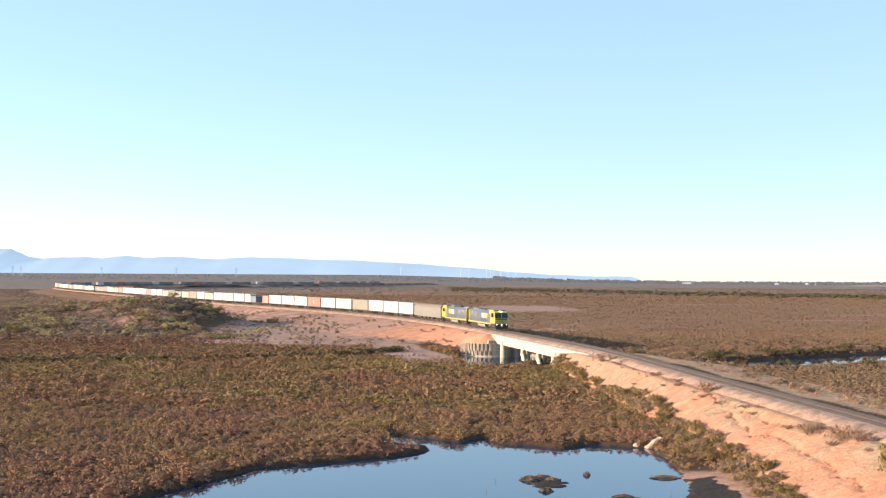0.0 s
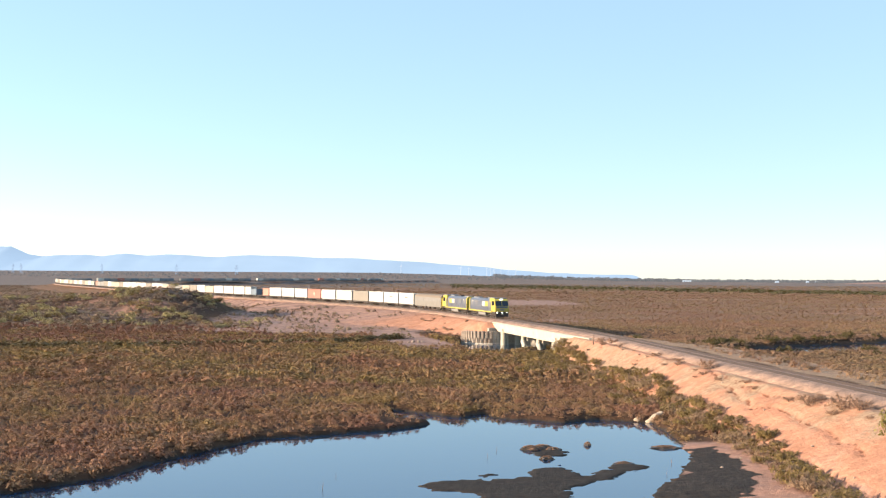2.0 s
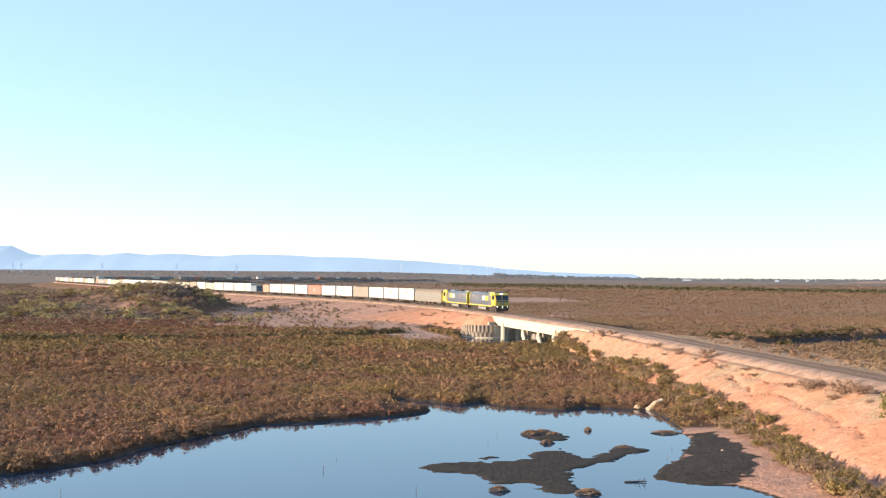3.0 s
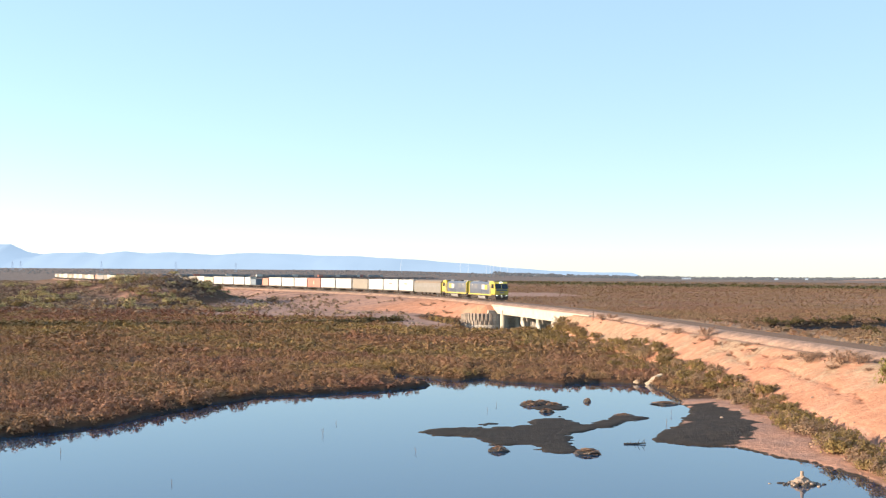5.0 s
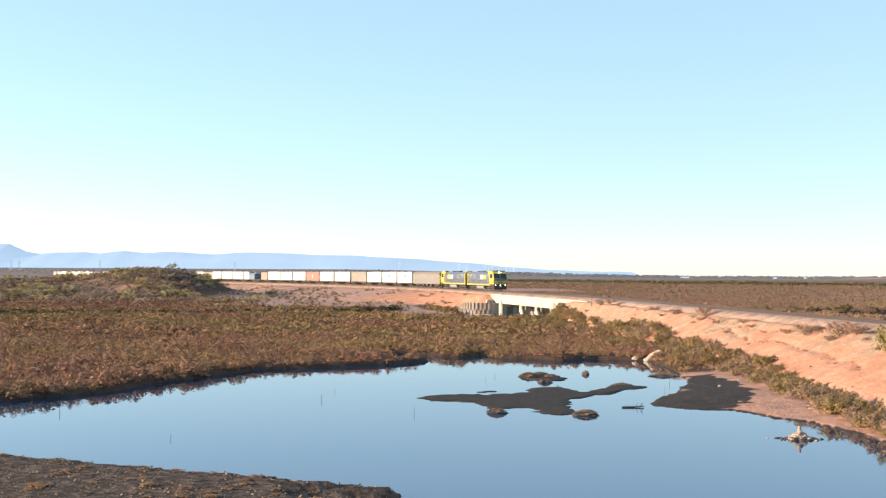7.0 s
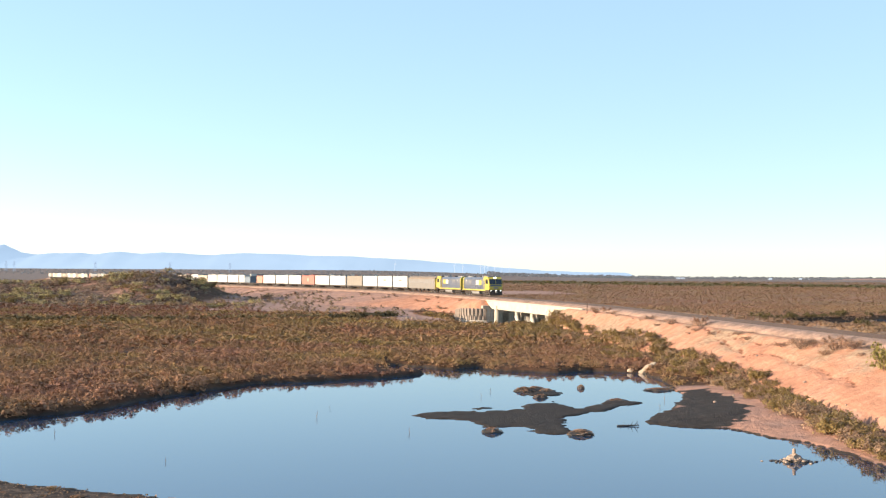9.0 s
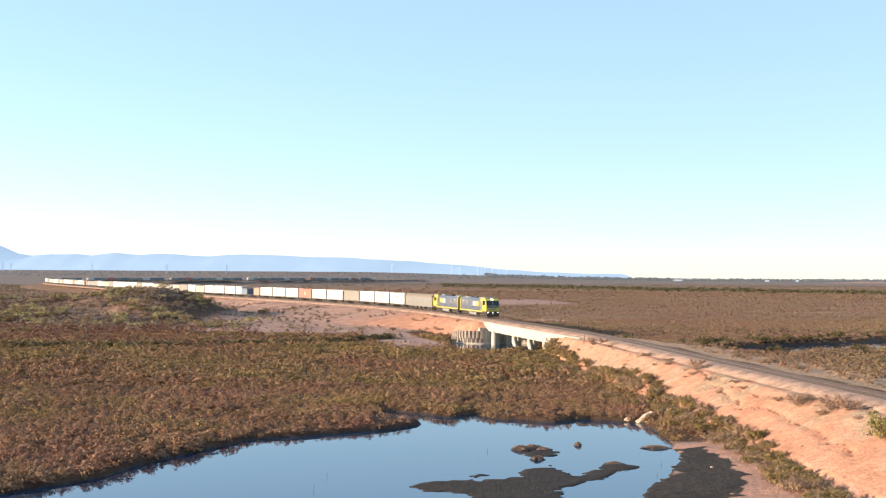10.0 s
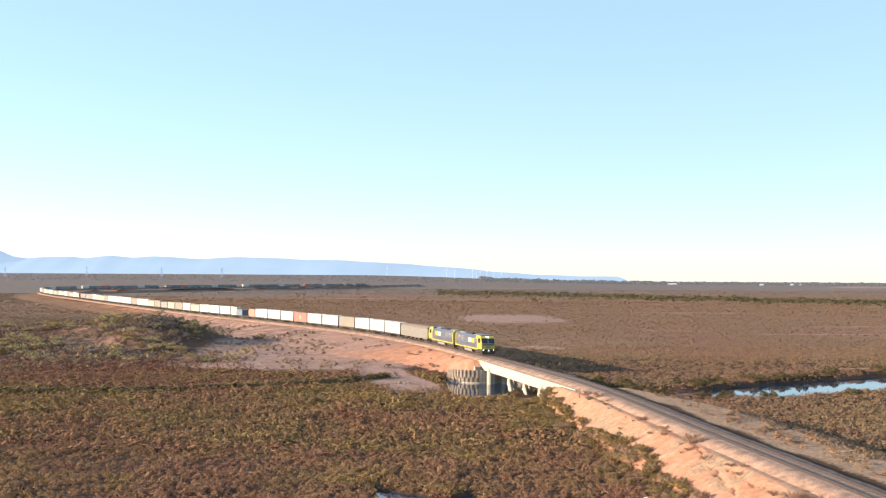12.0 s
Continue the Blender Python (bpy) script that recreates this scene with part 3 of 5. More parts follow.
    earth = np.maximum(earth, smooth(9, 2, -td - 4) * (td < 0) * north) * (1 - 0.62 * apron)
    earth = np.maximum(earth, 0.5 * sand)
    earth = np.maximum(earth, 0.42 * flat * smooth(-75, -25, x) * smooth(236, 250, y) * (1 - smooth(330, 380, y)))
    earth = np.maximum(earth, (0.46 + 0.26 * smooth(-76, -60, x)) * smooth(0.08, 0.4, across) * along + 0.7 * fbm(x, y, 0.05, 71.0) * (across > 0.1))
    clay = 0.85 * flat * (1 - smooth(-12, 4, x)) * smooth(-70, -48, x) * (1 - smooth(330, 370, y))
    clay = np.maximum(clay, 0.95 * sand)
    clay = np.maximum(clay, 1.1 * np.exp(-((x + 5 - 0.25 * (215 - y)) / 6.5) ** 4 - ((y - 222) / 24) ** 4))
    clay = np.maximum(clay, 1.3 * np.exp(-((x - 39) / 25) ** 4 - ((y - 545) / 52) ** 2))
    clay = np.maximum(clay, 0.9 * np.exp(-((x - 31) / 11) ** 2 - ((y - 322) / 10) ** 2))
    clay = np.maximum(clay, 0.8 * np.exp(-((x - 60) / 80) ** 4 - ((y - 255 + 2 * fbm(x, y, 0.05, 3)) / 3.0) ** 2) * (x > 90))
    clay = np.maximum(clay, 0.85 * np.exp(-((y - 207 - 0.15 * x) / 1.4) ** 2) * (x < -58))
    clay = np.maximum(clay, 1.2 * mound)
    clay = np.maximum(clay, 0.6 * apron * (td > -34) * (ts < s_at_y(520)))
    # where the cracks' shade is painted, along the carved rills
    rill = np.zeros(x.shape)
    for pts in (RILL_A, RILL_B):
        q = inside_line(x + 1.1 * fbm(x, y, 0.6, 44.0), y + 1.4 * fbm(x, y, 0.6, 45.0), pts)
        rill = np.maximum(rill, 0.72 * np.exp(-(q / 0.22) ** 2) * (0.85 + 0.9 * fbm(x, y, 0.5, 47.0)))
    straw = smooth(-3.5, -1.5, -np.abs(td + 4.4) + 1.0 + 3.0 * fbm(x, y, 0.12, 81.0)) * (y < 190) * (td < 0) * (0.5 + 0.9 * fbm(x, y, 0.4, 82.0))
    straw = np.maximum(straw, smooth(-8.5, -5.0, -np.abs(td - 11.0) + 2.5 * fbm(x, y, 0.12, 83.0)) * (y < 190) * 0.8)
    plain = smooth(240, 330, y) * (td > 0) + smooth(420, 520, y)
    # distance haze put into the plain's colour
    scrub_haze = 0.9 * smooth(950, 1700, y + 500 * fbm(x, y, 0.002, 88.0)) + 0.35 * smooth(-60, -160, x) * smooth(520, 900, y)
    # on the dune the grey is the soil's own
    scrub_haze = np.maximum(scrub_haze, 0.5 * smooth(0.03, 0.2, across) * along)
    for cx, cy, wx, wy in ((260, 1500, 90, 25), (120, 1900, 160, 30), (420, 1250, 70, 16), (-60, 1000, 60, 14), (560, 1450, 50, 20), (-300, 1500, 300, 22), (95, 430, 22, 4), (140, 405, 30, 3), (72, 392, 16, 3), (180, 470, 40, 5), (150, 640, 60, 8), (250, 620, 45, 7)):
        clay = np.maximum(clay, 0.85 * np.exp(-((x - cx) / wx) ** 2 - ((y - cy) / wy) ** 2))
    return z, dict(earth=np.clip(earth, 0, 1), mud=mud, clay=np.clip(clay, 0, 1), straw=np.clip(straw, 0, 1), gravel=gravel, plain=np.clip(plain, 0, 1), scrub_haze=scrub_haze, rill=np.clip(rill, 0, 1)), \
        dict(td=td, ts=ts, shore=shore, pd=pd, gap=gap, flat=flat, across=across * along)


def spread(lo, hi, step, far_lo, far_hi, grow):
    """Even steps from lo to hi, and growing ones out to the far limits."""
    mid = list(np.arange(lo, hi + step / 2, step))
    a, d = mid[0], step
    left = []
    while a > far_lo:
        d *= grow
        a -= d
        left.append(a)
    b, d = mid[-1], step
    right = []
    while b < far_hi:
        d *= grow
        b += d
        right.append(b)
    return np.array(left[::-1] + mid + right)


# ---- ground ----
gx = np.r_[spread(-34, -6.5, 0.6, -4700, -7, 1.06), spread(-6, 42, 0.3, -5.9, 4700, 1.06)]
gy = spread(34, 126, 0.4, -600, 4900, 1.026)
X, Y = np.meshgrid(gx, gy)
Z, MASKS, INFO = land(X, Y)
nx, ny = len(gx), len(gy)
idx = np.arange(nx * ny).reshape(ny, nx)
quads = np.stack([idx[:-1, :-1], idx[:-1, 1:], idx[1:, 1:], idx[1:, :-1]], axis=-1).reshape(-1, 4)
ground_me = mesh_of("ground", np.c_[X.ravel(), Y.ravel(), Z.ravel()], quads, LAND, smooth=True)
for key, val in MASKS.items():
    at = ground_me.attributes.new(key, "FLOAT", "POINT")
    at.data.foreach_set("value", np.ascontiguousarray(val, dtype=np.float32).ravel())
tagged(new("ground", ground_me), "dry marsh plain of brown soil, red earth banks and wet mud", "ground", kind="structure")


def water_sheet(name, x0, x1, y0, y1, z, label):
    me = mesh_of(name, [(x0, y0, z), (x1, y0, z), (x1, y1, z), (x0, y1, z)], [(0, 1, 2, 3)], WATER)
    tagged(new(name, me), label, "water", kind="structure")


water_sheet("water_pond", -62, 30, 33, 112, 0.0, "still blue pond that mirrors the sky")
water_sheet("water_creek", -14, 112, 168, 256, CREEK_Z, "tidal creek with still water under the bridge")


# ---- railway ----
def sweep(name, outline, s0, s1, step, mat, parent, label="", dz=0.0):
    """A profile of (sideways, up) drawn out along the track."""
    ss = np.arange(s0, s1 + 0.01, step)
    k = len(outline)
    verts = []
    for s in ss:
        p, d = track_at(s)
        for o, h in outline:
            verts.append((p[0] + d[1] * o, p[1] - d[0] * o, h + dz))
    faces = [(i * k + j, i * k + (j + 1) % k, (i + 1) * k + (j + 1) % k, (i + 1) * k + j) for i in range(len(ss) - 1) for j in range(k)]
    ob = new(name, mesh_of(name, verts, faces, mat))
    ob.parent = parent
    return tagged(ob, label)


track = tagged(new("railway_track"), "single railway track with steel rails on stone ballast", "railway track", kind="structure")
S_END = len(TRACK) - 10
sweep("ballast", [(-3.4, 3.45), (-1.7, 4.12), (1.7, 4.12), (3.4, 3.45)], 20, S_END, 3.0, BALLAST, track, "reddish brown crushed stone ballast")
for side in (-0.76, 0.76):
    # a darker strip of ballast under each rail
    sweep("dark_stones", [(side - 0.25, 4.09), (side - 0.22, 4.150), (side + 0.22, 4.150), (side + 0.25, 4.09)], 20, S_END, 3.0, DARK_BALLAST, track, "dark stones along the rail")
    sweep("rail", [(side - 0.075, 4.07), (side - 0.075, 4.14), (side - 0.02, 4.17), (side - 0.036, RAIL_Z), (side + 0.036, RAIL_Z),
                   (side + 0.02, 4.17), (side + 0.075, 4.14), (side + 0.075, 4.07)], 20, S_END, 3.0, RAIL, track, "rust brown steel rail")


# ---- bridge ----
def build_bridge():
    """Concrete girder bridge on four piers, with the abutment beyond the creek."""
    b = tagged(new("railway_bridge"), "pale concrete railway bridge on round piers across a creek", "bridge")
    a0, _ = track_at(BRIDGE_S0)
    a1, _ = track_at(BRIDGE_S1)
    d = (a1 - a0) / np.linalg.norm(a1 - a0)
    L = float(np.linalg.norm(a1 - a0))
    ang = math.atan2(d[1], d[0])
    b.matrix_basis = pose(a0[0], a0[1], 0, 0, 0, math.degrees(ang))
    # local x runs to the far end, local y to the pond's side
    W = 3.2
    for name, y0, y1 in (("girder", W - 0.55, W), ("girder", -W, -W + 0.55)):
        bm = bmesh.new()
        prof = [(2.2, 3.62), (2.2, 2.9), (5.0, 2.1), (L - 4.4, 2.05), (L - 3.6, 2.3), (L + 0.2, 3.4), (L + 0.5, 3.62)]
        lo = [bm.verts.new((x, y0, z)) for x, z in prof]
        hi = [bm.verts.new((x, y1, z)) for x, z in prof]
        bm.faces.new(lo)
        bm.faces.new(hi[::-1])
        for i in range(len(prof)):
            j = (i + 1) % len(prof)
            bm.faces.new((lo[i], hi[i], hi[j], lo[j]))
        bmesh.ops.recalc_face_normals(bm, faces=bm.faces)
        part("girder", bm, CONCRETE, b, "long pale concrete edge girder")
    box_part("deck", CONCRETE_OLD, b, (2.4, L + 0.4, -W + 0.56, W - 0.56, 2.6, 3.42))
    # thin walkway edge on the girder
    box_part("coping", CONCRETE, b, (2.3, L + 0.6, W - 0.62, W + 0.06, 3.625, 3.74), bevel=0.03)
    spots = [L - 7.2, L - 22.6, L - 32.6, L - 41.6, L - 49.5]
    for i, x in enumerate(spots):
        pier = tagged(new("pier"), "")
        pier.parent = b
        pier.location = (x, 0, 0)
        bm = bmesh.new()
        add_box(bm, -0.62, 0.62, -W + 0.6, W - 0.66, 1.35, 2.58, bevel=0.06)
        part("crosshead", bm, CONCRETE_OLD, pier)
        for y in (W - 1.0, 0.0, -W + 1.0):
            bm = bmesh.new()
            add_rod(bm, (0, y, -1.6), (0, y, 1.4), 0.5, n=18)
            part("column", bm, CONCRETE, pier)
        # round-nosed strut on the pond's side that leans out to the bank
        if i:
            bm = bmesh.new()
            add_rod(bm, (0, W - 0.15, 1.0), (0, W - 0.15, 2.05), 0.42, n=14)
            bmesh.ops.create_uvsphere(bm, u_segments=14, v_segments=8, radius=0.5, matrix=Matrix.Translation((0, W - 0.15, 1.1)))
            add_rod(bm, (0, W - 0.15, 1.15), (-4.2, W + 0.5, -0.9), 0.42, n=14)
            part("raking_strut", bm, CONCRETE, pier, "raking round concrete strut")
        else:
            bm = bmesh.new()
            add_rod(bm, (0, W - 0.45, -1.6), (0, W - 0.45, 2.04), 0.62, n=20)
            part("nose_column", bm, CONCRETE, pier, "thick round pale concrete column")
            box_part("bearing_block", CONCRETE_OLD, pier, (-1.5, -0.64, W + 0.01, W + 0.18, 2.1, 2.75), bevel=0.03)
            bm = bmesh.new()
            add_box(bm, -1.6, 1.6, -W + 0.4, W + 0.5, -1.7, -0.75, bevel=0.1)
            part("footing", bm, CONCRETE, pier)
    # abutment walls at both ends
    for x0, x1 in ((L - 1.6, L - 0.4), (2.6, 3.8)):
        bm = bmesh.new()
        add_box(bm, x0, x1, -W - 1.5, W + 1.2 if x0 > 0 else W - 0.6, -1.0, 2.6, bevel=0.05)
        part("abutment", bm, CONCRETE_OLD, b, "grey concrete abutment wall")
    return b, ang, L


bridge, BRIDGE_ANG, BRIDGE_L = build_bridge()


def build_sheet_wall():
    """Ribbed steel sheet-pile wing wall that curves round the toe of the red bank."""
    w = tagged(new("sheet_pile_wall"), "weathered ribbed sheet-pile retaining wall at the creek", "retaining wall", kind="structure")
    line = spline([(3.9, 231.0), (4.8, 226.8), (6.8, 224.4), (10.2, 223.8), (16.0, 225.4), (21.6, 223.6), (25.5, 219.0), (27.5, 212.5)], 0.1)
    n = 44
    cum = len(line) - 1
    for i in range(n):
        a, c = line[int(cum * i / n)], line[int(cum * (i + 1) / n)]
        d = c - a
        ln = float(np.linalg.norm(d))
        ang = math.degrees(math.atan2(d[1], d[0]))
        bm = bmesh.new()
        deep = 0.26 if i < 13 else 0.08
        # trapezoid rib: pan, web, flange, web
        prof = [(0, 0), (ln * 0.28, 0), (ln * 0.42, -deep), (ln * 0.86, -deep), (ln, 0), (ln, 0.16), (0, 0.16)]
        lo = [bm.verts.new((x, y, -1.5)) for x, y in prof]
        hi = [bm.verts.new((x, y, 1.65 + 0.45 * min(1, (i + 1) / 6))) for x, y in prof]
        bm.faces.new(lo)
        bm.faces.new(hi[::-1])
        for k in range(len(prof)):
            j = (k + 1) % len(prof)
            bm.faces.new((lo[k], hi[k], hi[j], lo[j]))
        if i < 13:
            add_box(bm, ln * 0.05, ln * 0.5, -deep - 0.18, -0.02, -1.4, 0.62 + 0.15 * (i % 2), bevel=0.03)
        ob = part("sheet_pile" if i < 13 else "wall_panel", bm, SHEET if i < 13 else CONCRETE_OLD, w)
        ob.matrix_basis = pose(a[0], a[1], 0, 0, 0, ang)
        bm = bmesh.new()
        add_box(bm, -0.05, ln + 0.05, -deep - 0.22, 0.1, -1.4, -0.22, bevel=0.04)
        curb = part("toe_beam", bm, CONCRETE_OLD, w)
        curb.matrix_basis = pose(a[0], a[1], 0.004 * (i % 2), 0, 0, ang)


build_sheet_wall()


# ---- train ----
def bogie(parent, x, axles, spacing, radius=0.5, y=0.0):
    """A bogie with side frames and wheels."""
    e = new("bogie")
    e.parent = parent
    e.location = (x, 0, 0)
    half = spacing * (axles - 1) / 2
    for side in (-1, 1):
        bm = bmesh.new()
        add_box(bm, -half - 0.7, half + 0.7, side * 1.0 - 0.09, side * 1.0 + 0.09, 0.48, 0.78, bevel=0.03)
        for k in range(axles):
            ax = -half + k * spacing
            add_box(bm, ax - 0.2, ax + 0.2, side * 1.03 - 0.13, side * 1.03 + 0.13, 0.3, 0.7, bevel=0.03)
            if k:
                add_rod(bm, (ax - spacing / 2, side * 1.05, 0.3), (ax - spacing / 2, side * 1.05, 0.62), 0.13, n=8)
        part("side_frame", bm, BLACK, e)
    for k in range(axles):
        bm = bmesh.new()
        ax = -half + k * spacing
        for side in (-1, 1):
            add_rod(bm, (ax, side * 0.70, radius), (ax, side * 0.84, radius), radius, n=18)
        add_rod(bm, (ax, -0.7, radius), (ax, 0.7, radius), 0.09, n=8)
        part("wheelset", bm, STEEL, e)
    return e


def build_locomotive():
    """A wide-bodied freight diesel: full-width cab at the front (+x), long hood behind it."""
    o = tagged(new("locomotive"), "blue-grey and yellow diesel freight locomotive with lit headlights", "locomotive", group="train locomotives")
    box_part("underframe", BLACK, o, (-10.6, 10.6, -1.42, 1.42, 0.95, 1.3), bevel=0.04)
    for side in (-1, 1):
        bm = bmesh.new()
        add_box(bm, -10.4, 7.9, side * 1.44 - 0.03, side * 1.44 + 0.03, 1.12, 1.36)
        part("sill_stripe", bm, YELLOW, o, "yellow sill stripe along the frame")
    # hood with bevelled shoulders
    bm = bmesh.new()
    add_prism(bm, [(-1.3, 1.3), (1.3, 1.3), (1.3, 3.55), (0.95, 3.95), (-0.95, 3.95), (-1.3, 3.55)], -9.6, 6.4)
    part("hood", bm, NAVY, o, "blue-grey ribbed engine hood")
    # rear end post
    bm = bmesh.new()
    add_prism(bm, [(-1.38, 1.3), (1.38, 1.3), (1.38, 3.6), (0.98, 4.0), (-0.98, 4.0), (-1.38, 3.6)], -10.1, -9.61)
    part("rear_bulkhead", bm, YELLOW, o, "yellow rear end of the hood")
    for x0, x1 in ((-8.9, -7.0), (-5.6, -3.4), (4.2, 6.0)):
        for side in (-1, 1):
            bm = bmesh.new()
            for k in range(7):
                z = 2.55 + k * 0.13
                add_box(bm, x0, x1, side * 1.31 - 0.02, side * 1.31 + 0.03, z, z + 0.07)
            part("louvre", bm, GREY, o)
    for x in (-2.6, -0.4, 1.8, 3.4):
        for side in (-1, 1):
            bm = bmesh.new()
            add_box(bm, x - 0.45, x + 0.45, side * 1.315 - 0.012, side * 1.315 + 0.012, 1.45, 2.1)
            part("hood_door", bm, NAVY, o)
    # sign panel: white half and yellow half, drawn plain
    for side in (-1, 1):
        box_part("sign_panel", WHITE, o, (0.3, 2.5, side * 1.335 - 0.012, side * 1.335 + 0.012, 2.35, 3.3), label="plain white sign panel")
        box_part("sign_panel", YELLOW, o, (2.52, 4.6, side * 1.335 - 0.012, side * 1.335 + 0.012, 2.35, 3.3), label="plain yellow sign panel")
        box_part("number_bar", WHITE, o, (-7.4, -6.9, side * 1.335 - 0.012, side * 1.335 + 0.012, 3.1, 3.4))
    # roof gear
    for x in (-8.2, -6.3):
        bm = bmesh.new()
        add_rod(bm, (x, 0, 3.9), (x, 0, 4.14), 0.78, n=20)
        part("radiator_fan", bm, GREY, o)
    box_part("exhaust_silencer", BLACK, o, (-2.2, 0.4, -0.45, 0.45, 3.9, 4.2), bevel=0.06)
    box_part("dynamic_brake_hatch", GREY, o, (2.6, 5.6, -0.75, 0.75, 3.93, 4.18), bevel=0.08)
    # cab: side outline drawn out across, with raked windscreen
    bm = bmesh.new()
    prof = [(6.42, 1.35), (10.7, 1.35), (10.75, 1.5), (10.75, 2.55), (10.3, 3.55), (9.7, 4.05), (7.0, 4.15), (6.42, 3.9)]
    a = [bm.verts.new((x, -1.45, z)) for x, z in prof]
    c = [bm.verts.new((x, 1.45, z)) for x, z in prof]
    bm.faces.new(a)
    bm.faces.new(c[::-1])
    for i in range(len(prof)):
        j = (i + 1) % len(prof)
        bm.faces.new((a[i], c[i], c[j], a[j]))
    bmesh.ops.recalc_face_normals(bm, faces=bm.faces)
    bmesh.ops.bevel(bm, geom=list(bm.edges), offset=0.09, segments=2, affect="EDGES")
    cab = part("cab", bm, YELLOW, o, "full-width yellow driving cab")
    box_part("cab_roof_band", NAVY, cab, (6.46, 9.72, -1.3, 1.3, 4.02, 4.2), bevel=0.06, label="dark blue-grey cab roof")
    # windscreens follow the rake of the front
    for y0, y1 in ((-1.36, -0.05), (0.05, 1.36)):
        bm = bmesh.new()
        nrm = Vector((1.0, 0, 0.45)).normalized() * 0.02
        p0, p1 = Vector((10.755, 0, 2.54)), Vector((10.3, 0, 3.56))
        vs = []
        for off in (Vector((0, 0, 0)), nrm):
            for p, y in ((p0, y0), (p0, y1), (p1, y1), (p1, y0)):
                vs.append(bm.verts.new(Vector((p.x, y, p.z)) + off))
        for f in ((0, 1, 2, 3), (7, 6, 5, 4), (0, 1, 5, 4), (1, 2, 6, 5), (2, 3, 7, 6), (3, 0, 4, 7)):
            bm.faces.new([vs[i] for i in f])
        part("windscreen", bm, GLASS, cab, "dark tinted windscreen pane")
    for side in (-1, 1):
        box_part("side_window", GLASS, cab, (8.1, 9.8, side * 1.455 - 0.012, side * 1.455 + 0.012, 2.6, 3.5))
        box_part("cab_door", NAVY, cab, (6.7, 7.5, side * 1.455 - 0.012, side * 1.455 + 0.012, 1.3, 3.3))
    box_part("nose_band", NAVY, cab, (10.755, 10.775, -1.2, 1.2, 2.1, 2.45), label="dark number band across the nose")
    box_part("nose_badge", GREY, cab, (10.755, 10.785, -0.5, 0.5, 1.62, 1.95))
    for y in (-0.16, 0.16):
        bm = bmesh.new()
        add_rod(bm, (9.95, y, 3.86), (10.14, y, 3.8), 0.11, n=12)
        part("headlight", bm, LAMP, cab, "lit white headlight")
    for y in (-1.05, 1.05, 0.0):
        bm = bmesh.new()
        add_rod(bm, (10.6, y, 1.18), (10.84, y, 1.18), 0.08, n=12)
        part("ditch_light", bm, LAMP, cab, "lit lower headlight")
    bm = bmesh.new()
    add_prism(bm, [(-1.43, 1.34), (1.43, 1.34), (1.3, 0.3), (-1.3, 0.3)], 10.2, 10.74)
    part("pilot", bm, BLACK, o, "black snow-plough pilot")
    for x in (11.0, -10.9):
        bm = bmesh.new()
        add_box(bm, x - 0.35, x + 0.3, -0.16, 0.16, 0.75, 1.05, bevel=0.05)
        part("coupler", bm, STEEL, o)
    # fuel tank
    bm = bmesh.new()
    add_prism(bm, [(-1.35, 0.95), (1.35, 0.95), (1.3, 0.5), (0.95, 0.25), (-0.95, 0.25), (-1.3, 0.5)], -2.9, 2.9)
    part("fuel_tank", bm, GREY, o)
    # walkway handrails
    for side in (-1, 1):
        bm = bmesh.new()
        for x in np.arange(-10.0, 6.5, 1.65):
            add_rod(bm, (x, side * 1.42, 1.3), (x, side * 1.42, 2.25), 0.02, n=6)
        add_rod(bm, (-10.0, side * 1.42, 2.3), (6.4, side * 1.42, 2.3), 0.025, n=6)
        part("handrail", bm, GREY, o)
    for x in (-6.9, 6.9):
        bogie(o, x, 3, 1.85, 0.52)
    return o


def build_crew_van():
    """A fluted steel passenger van with a clerestory-free rounded roof and a row of windows."""
    o = tagged(new("crew_van"), "dull silver corrugated crew van with a row of windows", "railway carriage")
    bm = bmesh.new()
    add_prism(bm, [(-1.42, 0.9), (1.42, 0.9), (1.48, 1.1), (1.48, 3.3), (-1.48, 3.3), (-1.48, 1.1)], -10.9, 10.9)
    body = part("body", bm, SILVER, o, "fluted dull steel body")
    bm = bmesh.new()
    n = 10
    ring = [(1.5 * math.cos(math.pi * k / n), 3.3 + 0.78 * math.sin(math.pi * k / n)) for k in range(n + 1)]
    add_prism(bm, ring, -11.0, 11.0)
    part("roof", bm, ROOF, o, "rounded dusty brown roof")
    for side in (-1, 1):
        for k in range(11):
            x = -9.2 + k * 1.84
            box_part("window", GREY, body, (x - 0.5, x + 0.5, side * 1.495 - 0.012, side * 1.495 + 0.012, 2.3, 2.85))
        for k in range(6):
            z = 1.12 + 0.15 * k
            box_part("flute", SILVER, body, (-10.8, 10.8, side * 1.49 - 0.012, side * 1.49 + 0.02, z, z + 0.07))
        box_part("letter_board", SILVER, body, (-10.8, 10.8, side * 1.49 - 0.01, side * 1.49 + 0.012, 3.06, 3.26))
    for x0, x1 in ((-11.05, -10.905), (10.905, 11.05)):
        box_part("end_panel", YELLOW, o, (x0, x1, -1.45, 1.45, 0.95, 3.4), bevel=0.03, label="yellow end panel")
    bm = bmesh.new()
    for x in (-3.0, 0.0, 3.2):
        add_box(bm, x - 0.9, x + 0.9, -1.2, 1.2, 0.4, 0.9, bevel=0.05)
    part("underfloor_box", bm, BLACK, o)
    for x in (-11.3, 11.3):
        bm = bmesh.new()
        add_box(bm, x - 0.3, x + 0.3, -0.15, 0.15, 0.75, 1.05, bevel=0.04)
        part("coupler", bm, STEEL, o)
    for x in (-7.8, 7.8):
        bogie(o, x, 2, 2.4, 0.46)
    return o


